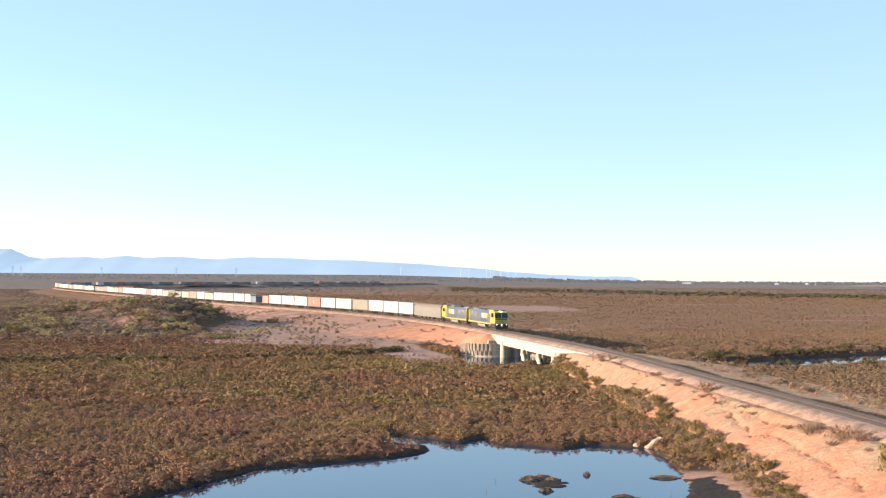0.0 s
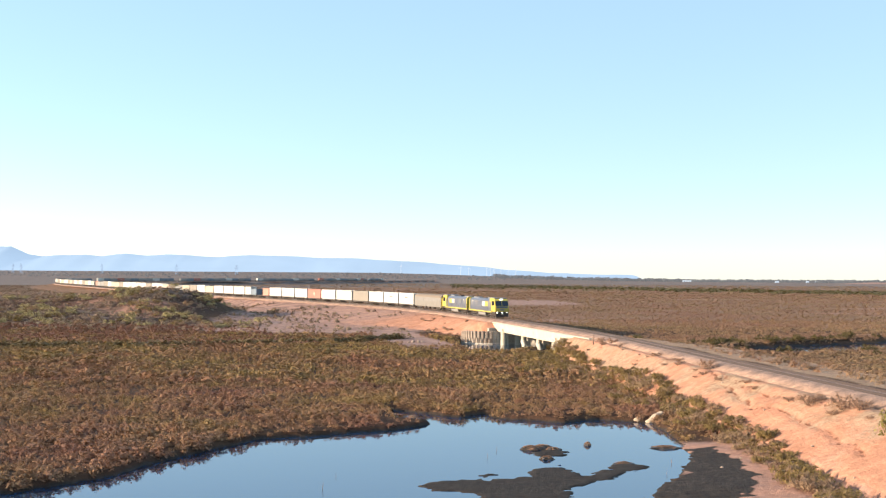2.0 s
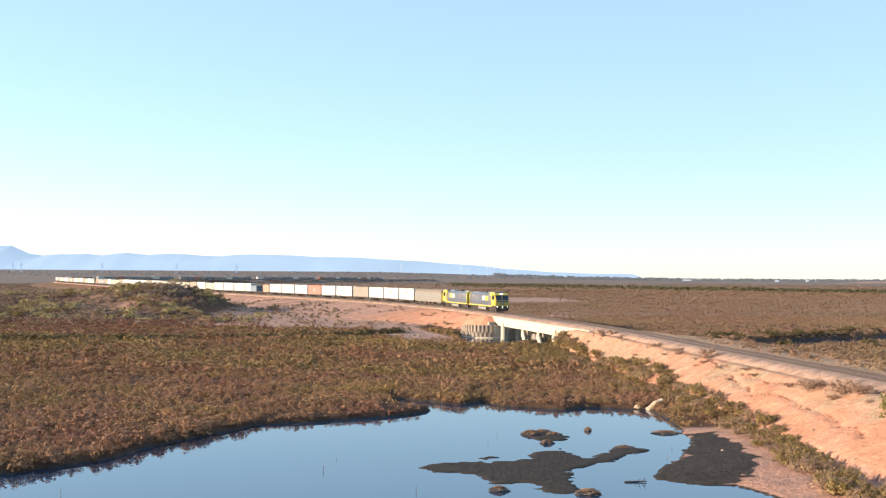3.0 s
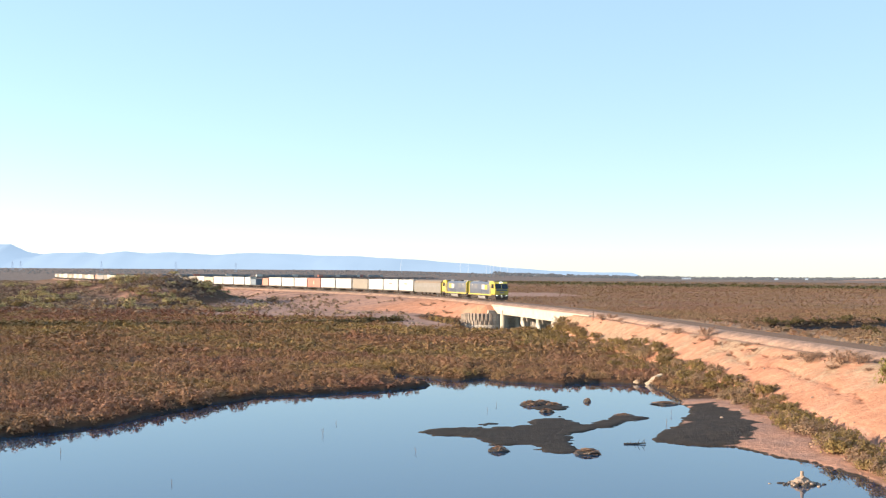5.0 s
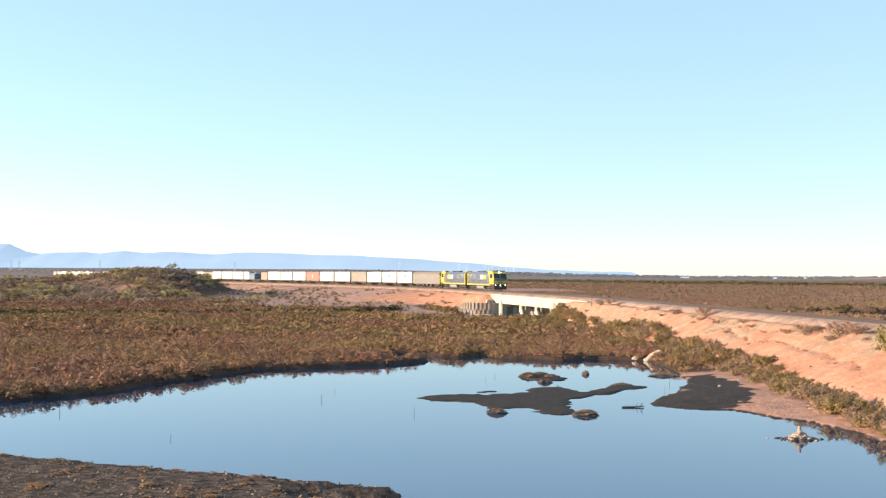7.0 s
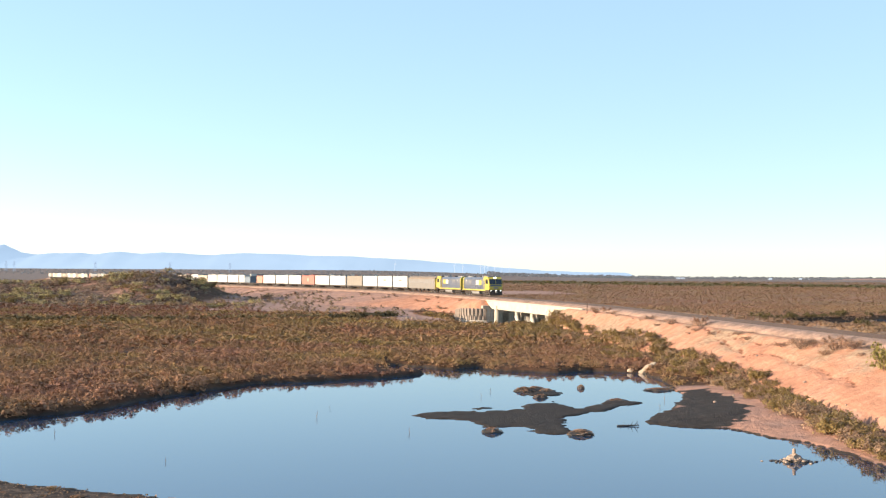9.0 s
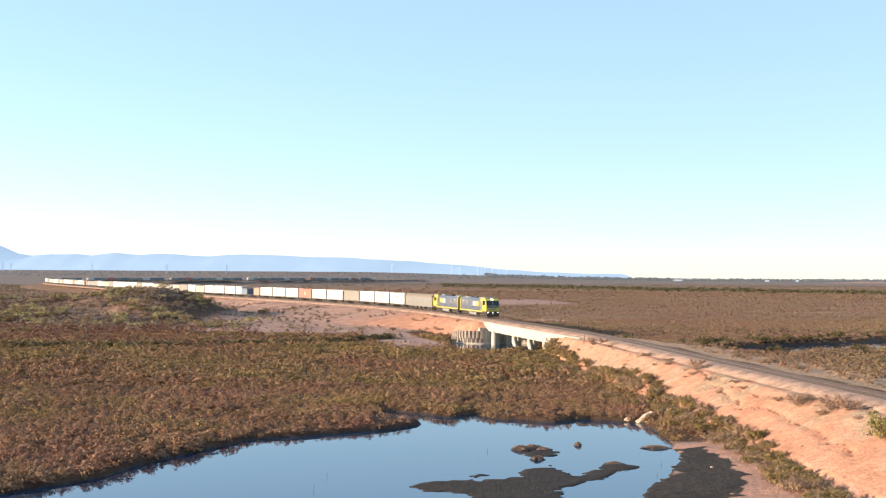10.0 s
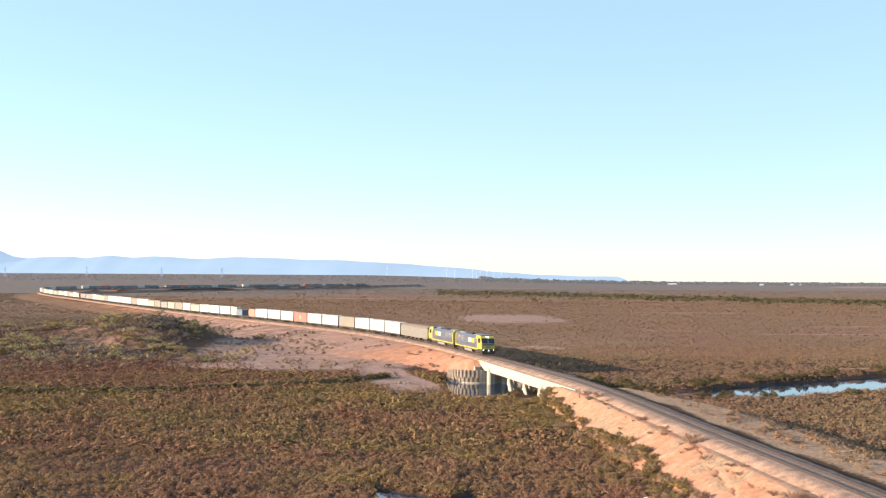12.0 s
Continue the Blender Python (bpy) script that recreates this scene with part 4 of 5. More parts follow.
def build_wagon():
    o = tagged(new("flat_wagon"), "low dark steel container flat wagon", "wagon", group="container wagons")
    bm = bmesh.new()
    add_box(bm, -6.25, 6.25, -0.35, 0.35, 0.62, 1.02, bevel=0.03)
    for x in np.arange(-6.0, 6.1, 2.0):
        add_box(bm, x - 0.1, x + 0.1, -1.22, 1.22, 0.82, 1.0)
    part("spine_frame", bm, BLACK, o)
    for side in (-1, 1):
        box_part("side_sill", BLACK, o, (-6.25, 6.25, side * 1.25 - 0.06, side * 1.25 + 0.06, 0.75, 1.05), bevel=0.02)
    for x in (-6.35, 6.35):
        box_part("coupler", STEEL, o, (x - 0.2, x + 0.2, -0.12, 0.12, 0.72, 0.98), bevel=0.03)
    for x in (-4.7, 4.7):
        bogie(o, x, 2, 1.75, 0.44)
    return o


def build_container(name, mat, length, height, label, sign=None, disc=False):
    """A corrugated box with frame posts, rails, doors and corner castings."""
    o = tagged(new(name), label, "container", group="freight containers")
    h = length / 2
    bm = bmesh.new()
    w, n = 1.2, int(length / 0.56)
    outline = []
    step = (length - 0.3) / n
    for k in range(n):
        x = -h + 0.15 + k * step
        outline += [(x, w), (x + step * 0.35, w), (x + step * 0.5, w - 0.045), (x + step * 0.85, w - 0.045)]
    outline.append((h - 0.15, w))
    full = outline + [(x, -y) for x, y in outline[::-1]]
    lo = [bm.verts.new((x, y, 0.15)) for x, y in full]
    hi = [bm.verts.new((x, y, height - 0.1)) for x, y in full]
    for k in range(len(full)):
        j = (k + 1) % len(full)
        bm.faces.new((lo[k], lo[j], hi[j], hi[k]))
    part("corrugated_wall", bm, mat, o)
    bm = bmesh.new()
    for x in (-h, h - 0.16):
        for y in (-1.22, 1.06):
            add_box(bm, x, x + 0.16, y, y + 0.16, 0, height)
    for y in (-1.22, 1.1):
        add_box(bm, -h + 0.162, h - 0.162, y, y + 0.12, 0, 0.16)
        add_box(bm, -h + 0.162, h - 0.162, y, y + 0.12, height - 0.12, height)
    for x in (-h, h - 0.12):
        add_box(bm, x, x + 0.12, -1.058, 1.058, height - 0.12, height)
        add_box(bm, x, x + 0.12, -1.058, 1.058, 0, 0.16)
    part("frame", bm, mat, o)
    box_part("roof_panel", ROOF if mat is not WHITE else WHITE, o, (-h + 0.165, h - 0.165, -1.09, 1.09, height - 0.08, height - 0.03))
    for side in (-1, 1):
        bm = bmesh.new()
        add_box(bm, h - 0.11, h - 0.06, min(side * 0.02, side * 1.05), max(side * 0.02, side * 1.05), 0.18, height - 0.14)
        for y in (0.35, 0.75):
            add_rod(bm, (h - 0.04, side * y, 0.2), (h - 0.04, side * y, height - 0.16), 0.025, n=6)
        part("door", bm, mat, o)
    if sign:
        for side in (-1, 1):
            box_part("sign_bar", sign, o, (-1.3, 1.3, side * 1.225 - 0.01, side * 1.225 + 0.01, height * 0.55, height * 0.68))
    if disc:
        for side in (-1, 1):
            bm = bmesh.new()
            add_rod(bm, (0, side * 1.21, height * 0.5), (0, side * 1.235, height * 0.5), 0.62, n=18)
            part("sign_disc", bm, CREAM, o, "plain pale round sign")
    return o


loco = build_locomotive()
van = build_crew_van()
wagon = build_wagon()
boxes = {
    "w": build_container("container", WHITE, 12.19, 2.9, "bright white corrugated freight container on a flat wagon"),
    "l": build_container("container", WHITE, 12.19, 2.9, "white freight container with a sign bar on a flat wagon", sign=TAN),
    "t": build_container("container", TAN, 12.19, 2.9, "tan corrugated freight container on a flat wagon"),
    "c": build_container("container", CREAM, 12.19, 2.6, "cream corrugated freight container on a flat wagon"),
    "r": build_container("container", RED, 12.19, 2.9, "red freight container with a pale round sign", disc=True),
    "p": build_container("container", PINK, 6.06, 2.6, "short faded red freight container on a flat wagon"),
    "k": build_container("container", BLUE, 6.06, 2.2, "short low blue-grey freight container on a flat wagon"),
    "v": build_container("container", WHITE, 6.06, 2.9, "short white freight container on a flat wagon"),
    "b": build_container("container", BLUE, 12.19, 2.6, "dusty blue corrugated freight container on a flat wagon"),
    "g": build_container("container", GREY, 12.19, 2.6, "grey corrugated freight container on a flat wagon"),
}


def on_track(s, turned=False):
    """Pose of a vehicle whose middle stands at s, its front to the near end unless turned."""
    p, _ = track_at(s)
    a, _ = track_at(s - 6)
    c, _ = track_at(s + 6)
    d = (c - a) if turned else (a - c)
    return pose(p[0], p[1], RAIL_Z, 0, 0, math.degrees(math.atan2(d[1], d[0])))


TRAIN_S = s_at_y(233.2)
s = TRAIN_S + 11.2
loco.matrix_basis = on_track(s)
s += 22.6
rear_loco = copy_thing(loco, on_track(s, True))
tagged(rear_loco, "blue-grey and yellow diesel locomotive coupled cab to the rear")
s += 22.9
van.matrix_basis = on_track(s)
s += 18.6
ORDER = ("llwtwwrwwwpswwwcwtcgtcwwtwlwwwtccwtggpcwctwcwtctwwccwttcwwtc" "wtgb"
         "gbgwbggb.wbgrgbggwbb.gbrgbggwbgb.wgbgbbwggb.rgbgwbbggbwrg.bgbgw")
used, first_wagon = set(), True


def load(key, m):
    """Sets a container of a kind down: the first of it, then copies."""
    if key in used:
        copy_thing(boxes[key], m)
    else:
        boxes[key].matrix_basis = m
        used.add(key)


for key in ORDER:
    if s > S_END - 30:
        break
    m = on_track(s)
    if first_wagon:
        wagon.matrix_basis, first_wagon = m, False
    else:
        copy_thing(wagon, m)
    if key == "p":                                         # one short box at the front end
        load("p", m @ pose(3.1, 0, 1.055))
    elif key == "s":                                       # two short boxes
        load("k", m @ pose(3.1, 0, 1.055))
        load("v", m @ pose(-3.1, 0, 1.055))
    elif key in boxes:
        load(key, m @ pose(0, 0, 1.055))
    s += 13.1


# ---- distance ----
def build_hills():
    """A long blue range across the plain, as a ridge with depth."""
    xs = np.linspace(-2600, 760, 240)
    prof = np.interp(xs, [-2244, -1788, -1742, -1674, -1617, -1560, -1446, -1377, -1281, -1195, -1104, -1035, -921, -784, -648, -511, -351, -192, -100, -9, 150, 264, 378, 492, 629],
                     [112, 125, 126, 92, 85, 90, 93, 87, 99, 92, 97, 95, 87, 94, 93, 87, 83, 77, 71, 65, 56, 43, 35, 29, 25])
    prof = prof + 5 * fbm(xs, xs * 0, 0.012, 5.0, 4)
    rows = []
    for j, (y, k) in enumerate(((4150, 0.0), (4300, 0.35), (4450, 0.8), (4560, 1.0), (4700, 0.7), (4850, 0.0))):
        jag = 1 + 0.25 * fbm(xs, xs * 0 + y, 0.01, 7.0) * (0 < k < 1)
        rows.append(np.c_[xs, np.full_like(xs, y), -4 + prof * k * jag])
    v = np.vstack(rows)
    n = len(xs)
    f = [(j * n + i, j * n + i + 1, (j + 1) * n + i + 1, (j + 1) * n + i) for j in range(5) for i in range(n - 1)]
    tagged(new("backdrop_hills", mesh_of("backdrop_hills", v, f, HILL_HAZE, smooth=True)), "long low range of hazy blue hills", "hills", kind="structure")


build_hills()


def build_far_things():
    """Wind turbines, pylons, sheds, woods and a bare mound at the plain's edge."""
    turbine = tagged(new("wind_turbine"), "tiny white wind turbine at rest on the hazy horizon", "wind turbine", group="wind turbines on the horizon")
    bm = bmesh.new()
    add_rod(bm, (0, 0, -2), (0, 0, 26), 0.9, 0.5, n=8)
    part("tower", bm, WHITE_HAZE, turbine)
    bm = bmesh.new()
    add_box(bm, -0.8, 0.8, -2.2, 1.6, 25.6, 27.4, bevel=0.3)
    part("nacelle", bm, WHITE_HAZE, turbine)
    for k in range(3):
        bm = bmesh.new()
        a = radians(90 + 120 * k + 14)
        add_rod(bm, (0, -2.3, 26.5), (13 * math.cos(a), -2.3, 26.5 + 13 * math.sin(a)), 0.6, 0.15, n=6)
        part("blade", bm, WHITE_HAZE, turbine)
    spots = [(150, 3900), (168, 4000), (178, 3950), (204, 4000), (232, 4050), (252, 3950), (-150, 4000), (60, 3900), (90, 4000)]
    zs = land(*np.array(spots, float).T)[0]
    turbine.matrix_basis = pose(*spots[0], float(zs[0]), 0, 0, 10)
    for i, p in enumerate(spots[1:]):
        copy_thing(turbine, pose(*p, float(zs[i + 1]), 0, 0, 25 * i))
    pylon = tagged(new("power_pylon"), "faint grey lattice power pylon far across the plain", "pylon", group="pylons on the plain")
    bm = bmesh.new()
    for sx in (-1, 1):
        for sy in (-1, 1):
            add_rod(bm, (3 * sx, 3 * sy, -1), (0.5 * sx, 0.5 * sy, 26), 0.28, 0.2, n=4)
    for k in range(5):
        w = 3 - 0.48 * k
        add_rod(bm, (-w, -w, 5 * k), (w - 0.4, w - 0.4, 5 * k + 5), 0.16, n=4)
        add_rod(bm, (w, -w, 5 * k), (-w + 0.4, w - 0.4, 5 * k + 5), 0.16, n=4)
    part("lattice_mast", bm, PYLON_HAZE, pylon)
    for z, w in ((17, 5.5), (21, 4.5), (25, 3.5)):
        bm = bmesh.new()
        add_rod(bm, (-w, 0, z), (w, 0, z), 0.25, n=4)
        part("cross_arm", bm, PYLON_HAZE, pylon)
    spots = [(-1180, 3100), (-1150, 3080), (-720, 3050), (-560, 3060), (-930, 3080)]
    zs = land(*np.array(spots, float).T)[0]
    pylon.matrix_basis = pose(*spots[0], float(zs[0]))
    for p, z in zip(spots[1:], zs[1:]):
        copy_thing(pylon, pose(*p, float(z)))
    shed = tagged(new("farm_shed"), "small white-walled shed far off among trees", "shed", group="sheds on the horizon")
    box_part("wall", WHITE_HAZE, shed, (-5, 5, -3, 3, 0, 3.0))
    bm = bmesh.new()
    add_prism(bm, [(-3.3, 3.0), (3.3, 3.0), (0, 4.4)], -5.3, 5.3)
    part("roof", bm, WHITE_HAZE, shed)
    spots = [(640, 3000), (655, 3010), (870, 2950), (980, 3040), (1010, 3060)]
    shed.matrix_basis = pose(*spots[0], 0.3)
    for i, p in enumerate(spots[1:]):
        copy_thing(shed, pose(p[0], p[1], 0.3, 0, 0, 17 * i))


build_far_things()

# ---- plants ----
rng = np.random.default_rng(7)


def leaf_cloud(n, size, flat=0.6, hollow=0.35, seed=1):
    """n loose pointed leaf sprays in a dome of radius 1 and height 1: (n, 3, 3)."""
    r = np.random.default_rng(seed)
    az = r.uniform(0, 2 * np.pi, n)
    up = r.uniform(0, 1, n) ** 0.8
    el = up * np.pi / 2
    rad = hollow + (1 - hollow) * r.uniform(0, 1, n) ** 0.5
    lump = 0.78 + 0.22 * np.sin(3 * az + seed) * np.cos(2 * az + 2 * seed)
    c = np.c_[np.cos(az) * np.cos(el) * rad * lump, np.sin(az) * np.cos(el) * rad * lump, np.sin(el) * rad * (0.85 + 0.3 * r.uniform(0, 1, n))]
    nrm = c * np.array([1, 1, 1.4]) + r.normal(0, flat, (n, 3))
    nrm /= np.linalg.norm(nrm, axis=1)[:, None] + 1e-9
    t = np.cross(nrm, r.normal(0, 1, (n, 3)))
    t /= np.linalg.norm(t, axis=1)[:, None] + 1e-9
    b = np.cross(nrm, t)
    k = size * r.uniform(0.6, 1.4, n)[:, None]
    w = k * r.uniform(0.35, 0.7, n)[:, None]
    return np.stack([c - t * k - b * w, c + t * k - b * w + nrm * k * 0.2, c + b * w * 1.3], axis=1)


def scatter(name, xy, z, radius, height, templates, mat, label, category):
    """Thousands of low plants as one mesh."""
    parts = []
    which = rng.integers(0, len(templates), len(xy))
    turn = rng.uniform(0, 2 * np.pi, len(xy))
    for k, tp in enumerate(templates):
        sel = np.nonzero(which == k)[0]
        if not len(sel):
            continue
        c, s_ = np.cos(turn[sel])[:, None, None], np.sin(turn[sel])[:, None, None]
        px, py, pz = tp[None, :, :, 0], tp[None, :, :, 1], tp[None, :, :, 2]
        R, H = radius[sel][:, None, None], height[sel][:, None, None]
        v = np.stack([(px * c - py * s_) * R + xy[sel, 0][:, None, None], (px * s_ + py * c) * R + xy[sel, 1][:, None, None],
                      pz * H + z[sel][:, None, None] - 0.03], axis=-1)
        parts.append(v.reshape(-1, 3))
    v = np.vstack(parts)
    f = np.arange(len(v), dtype=np.int32).reshape(-1, 3)
    return tagged(new(name, mesh_of(name, v, f, mat)), label, category, kind="stuff")


def strew(n, y0, y1, x_of, seed):
    """n loose places between y0 and y1, in the strip that x_of gives at each y; denser near."""
    r = np.random.default_rng(seed)
    y = y0 + (y1 - y0) * r.uniform(0, 1, n)
    lo, hi = x_of(y)
    x = lo + (hi - lo) * r.uniform(0, 1, n)
    return np.c_[x, y]


def marsh_strip(y):
    return -0.43 * y - 6, np.interp(y, TRACK[:, 1], TRACK[:, 0]) - 8


def right_strip(y):
    return np.interp(y, TRACK[:, 1], TRACK[:, 0]) + 5, 0.44 * y + 8


def keep(p, dens):
    r = np.random.default_rng(len(p))
    return r.uniform(0, 1, len(p)) < dens


def plant_marsh():
    near = [leaf_cloud(56, 0.155, flat=0.42, seed=k) for k in range(9)]
    mid = [leaf_cloud(24, 0.22, flat=0.42, seed=20 + k) for k in range(9)]
    fine = [leaf_cloud(15, 0.27, flat=0.3, seed=60 + k) for k in range(9)]
    dune_tpl = [leaf_cloud(18, 0.3, flat=0.3, seed=70 + k) for k in range(6)]
    far = [leaf_cloud(8, 0.5, flat=0.4, seed=40 + k) for k in range(6)]
    for p, tpl, size, name in ((strew(21000, 66, 135, marsh_strip, 1), near, 0.42, "near_samphire_marsh"), (strew(34000, 130, 262, marsh_strip, 2), mid, 0.56, "samphire_marsh")):
        z, m, i = land(p[:, 0], p[:, 1])
        fringe = 1 - smooth(-6, -1.5, i["shore"])
        patch = fbm(p[:, 0], p[:, 1], 0.09, 91.0)
        d = (i["shore"] < -0.12) * (1 - np.clip(m["earth"] * 1.3, 0, 1)) * (1 - np.clip(m["clay"] * 1.2, 0, 1)) * (1 - m["gravel"]) * (0.92 + 0.5 * patch)
        d = d * np.where((p[:, 0] > 12) & (p[:, 1] < 88), 0, 1) * np.where((p[:, 0] > -5.5) & (np.abs(p[:, 1] - 100.5) < 4.2) & (p[:, 0] < 0.5), 0.12, 1) * (i["flat"] < 0.5)
        ok = keep(p, d)
        p, z = p[ok], z[ok]
        grow = 1 + 1.4 * fbm(p[:, 0], p[:, 1], 0.15, 92.0)
        r = (0.45 + 1.0 * rng.uniform(0, 1, len(p)) ** 1.5) * size * grow
        scatter(name, p, z, r, r * rng.uniform(0.72, 1.12, len(p)), tpl, MARSH_NEAR if name.startswith("near") else MARSH, "dense low brown and olive samphire shrubs on marsh soil", "shrubs")
    # reddish samphire beyond the marsh, at the foot of the dune
    p = strew(9000, 205, 262, lambda y: (-0.43 * y - 6, -0.05 * y - 8), 3)
    z, m, i = land(p[:, 0], p[:, 1])
    ok = keep(p, (i["shore"] < -0.5) * (1 - m["clay"]) * (1 - 0.9 * np.clip(m["earth"] * 1.4, 0, 1)) * (p[:, 0] < -22 - 0.4 * (p[:, 1] - 205)) * 0.9)
    p, z = p[ok], z[ok]
    r = rng.uniform(0.5, 1.2, len(p)) * 0.8
    scatter("red_samphire", p, z, r, r * 0.75, fine, MARSH_RED, "low reddish samphire at the foot of the dune", "shrubs")
    # far side of the railway
    p = strew(30000, 95, 330, right_strip, 4)
    z, m, i = land(p[:, 0], p[:, 1])
    ok = keep(p, (i["shore"] < -0.4) * (1 - m["clay"]) * (i["td"] > 6) * np.where((p[:, 1] < 185), 0.1 + 0.9 * smooth(14, 21, i["td"] + 6 * fbm(p[:, 0], p[:, 1], 0.1, 96.0)), 1.0) * (0.95 + 0.5 * fbm(p[:, 0], p[:, 1], 0.05, 93.0)))
    p, z = p[ok], z[ok]
    r = rng.uniform(0.4, 1.4, len(p)) * 0.56
    scatter("plain_shrubs", p, z, r, r * rng.uniform(0.55, 0.95, len(p)), fine, PLAIN_SHRUB, "low brown shrubs on the plain behind the railway", "shrubs")
    p = strew(42000, 320, 900, lambda y: (np.maximum(np.interp(y, TRACK[:, 1], TRACK[:, 0]) + 7, -0.42 * y), 0.43 * y + 10), 5)
    z, m, i = land(p[:, 0], p[:, 1])
    ok = keep(p, (1 - m["clay"]) * (0.75 + 0.9 * fbm(p[:, 0], p[:, 1], 0.02, 94.0)))
    p, z = p[ok], z[ok]
    r = rng.uniform(0.5, 1.3, len(p)) * (0.5 + 0.0009 * (p[:, 1] - 320))
    scatter("plain_shrubs", p, z, r, r * 0.5, far, PLAIN_SHRUB, "sparse brown shrubs far out on the plain", "shrubs")
    p = strew(11000, 880, 1750, lambda y: (np.maximum(np.interp(y, TRACK[:, 1], TRACK[:, 0]) + 9, -0.42 * y), 0.43 * y + 10), 15)
    z, m, i = land(p[:, 0], p[:, 1])
    ok = keep(p, (1 - m["clay"]) * (0.7 + 2.2 * fbm(p[:, 0] * 0.3, p[:, 1], 0.012, 99.0)))
    p, z = p[ok], z[ok]
    r = rng.uniform(0.9, 2.2, len(p))
    scatter("plain_shrubs", p, z, r, r * 0.35, far, PLAIN_SHRUB, "thin brown scrub in bands far out on the plain", "shrubs")
    # left of the line, beyond the dune
    p = strew(15000, 240, 520, lambda y: (-0.45 * y - 5, np.interp(y, TRACK[:, 1], TRACK[:, 0]) - 9), 6)
    z, m, i = land(p[:, 0], p[:, 1])
    ok = keep(p, (1 - 0.72 * m["clay"]) * (i["shore"] < -1) * (i["td"] < -5) * (0.8 + 2.4 * fbm(p[:, 0], p[:, 1], 0.09, 95.0)) * np.where(p[:, 0] > -42 - 0.2 * (p[:, 1] - 260), 0.8 * (fbm(p[:, 0] * 0.6, p[:, 1], 0.07, 98.0) > -0.01), np.where((p[:, 0] > -66) & (p[:, 1] > 288), 0.18, 1.0)))
    p, z = p[ok], z[ok]
    r = rng.uniform(0.4, 1.4, len(p)) * 0.8
    scatter("dune_scrub", p, z, r, r * 0.75, dune_tpl, DUNE_SCRUB, "low grey-brown scrub over the sand dune", "shrubs")
    p = strew(14000, 500, 1150, lambda y: (-0.44 * y - 5, np.interp(y, TRACK[:, 1], TRACK[:, 0]) - 9), 16)
    z, m, i = land(p[:, 0], p[:, 1])
    ok = keep(p, (i["td"] < -6) * (0.75 + 2.0 * fbm(p[:, 0] * 0.4, p[:, 1], 0.02, 101.0)))
    p, z = p[ok], z[ok]
    r = rng.uniform(0.5, 1.4, len(p)) * (0.6 + 0.0008 * (p[:, 1] - 500))
    scatter("plain_shrubs", p, z, r, r * 0.55, far, DUNE_SCRUB, "low grey-brown scrub on the plain beyond the dune", "shrubs")
    # belts of mangrove far out
    p = strew(4200, 0, 1, lambda y: (y * 0, y * 0 + 1), 8)
    u = p[:, 0]
    x = 10 + 440 * u
    y = np.interp(u, [0, 0.3, 0.65, 1], [1420, 1230, 1010, 860]) + rng.normal(0, 1, len(u)) * (120 - 60 * u) + 40 * np.sin(u * 40) * u
    p = np.c_[x, y]
    z, m, i = land(x, y)
    r = rng.uniform(0.9, 2.6, len(p)) * (0.8 + 1.0 * rng.uniform(0, 1, len(p)) ** 3)
    scatter("mangrove_belt", p, z, r, r * rng.uniform(0.35, 0.6, len(p)), far, GREEN_BELT, "dark olive belt of mangroves across the plain", "mangroves")
    # hedge along an old ditch through the marsh
    line = spline([(-96, 187), (-75, 192), (-52, 197), (-25, 210), (-8, 226)], 0.12)
    p = line + rng.normal(0, 0.55, line.shape)
    z, m, i = land(p[:, 0], p[:, 1])
    r = rng.uniform(0.7, 1.4, len(p))
    scatter("ditch_hedge", p, z, r, r * rng.uniform(0.6, 0.95, len(p)), mid, HEDGE, "dark olive hedge of taller shrubs along a ditch", "shrubs")
    # woods at the edge of the plain
    r0 = np.random.default_rng(12)
    x = np.r_[r0.uniform(150, 1900, 2600), r0.uniform(-1900, 150, 1300)]
    y = np.r_[r0.uniform(2950, 3500, 2600), r0.uniform(2700, 3300, 1300)]
    h = np.r_[r0.uniform(3, 9, 2600), r0.uniform(2, 5, 1300)] * (0.8 + 0.8 * fbm(x, y, 0.006, 3.0))
    h = np.maximum(h, 1.5)
    w = h * r0.uniform(0.8, 1.6, len(h))
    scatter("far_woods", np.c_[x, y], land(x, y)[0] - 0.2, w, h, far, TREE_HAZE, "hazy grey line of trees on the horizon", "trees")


plant_marsh()


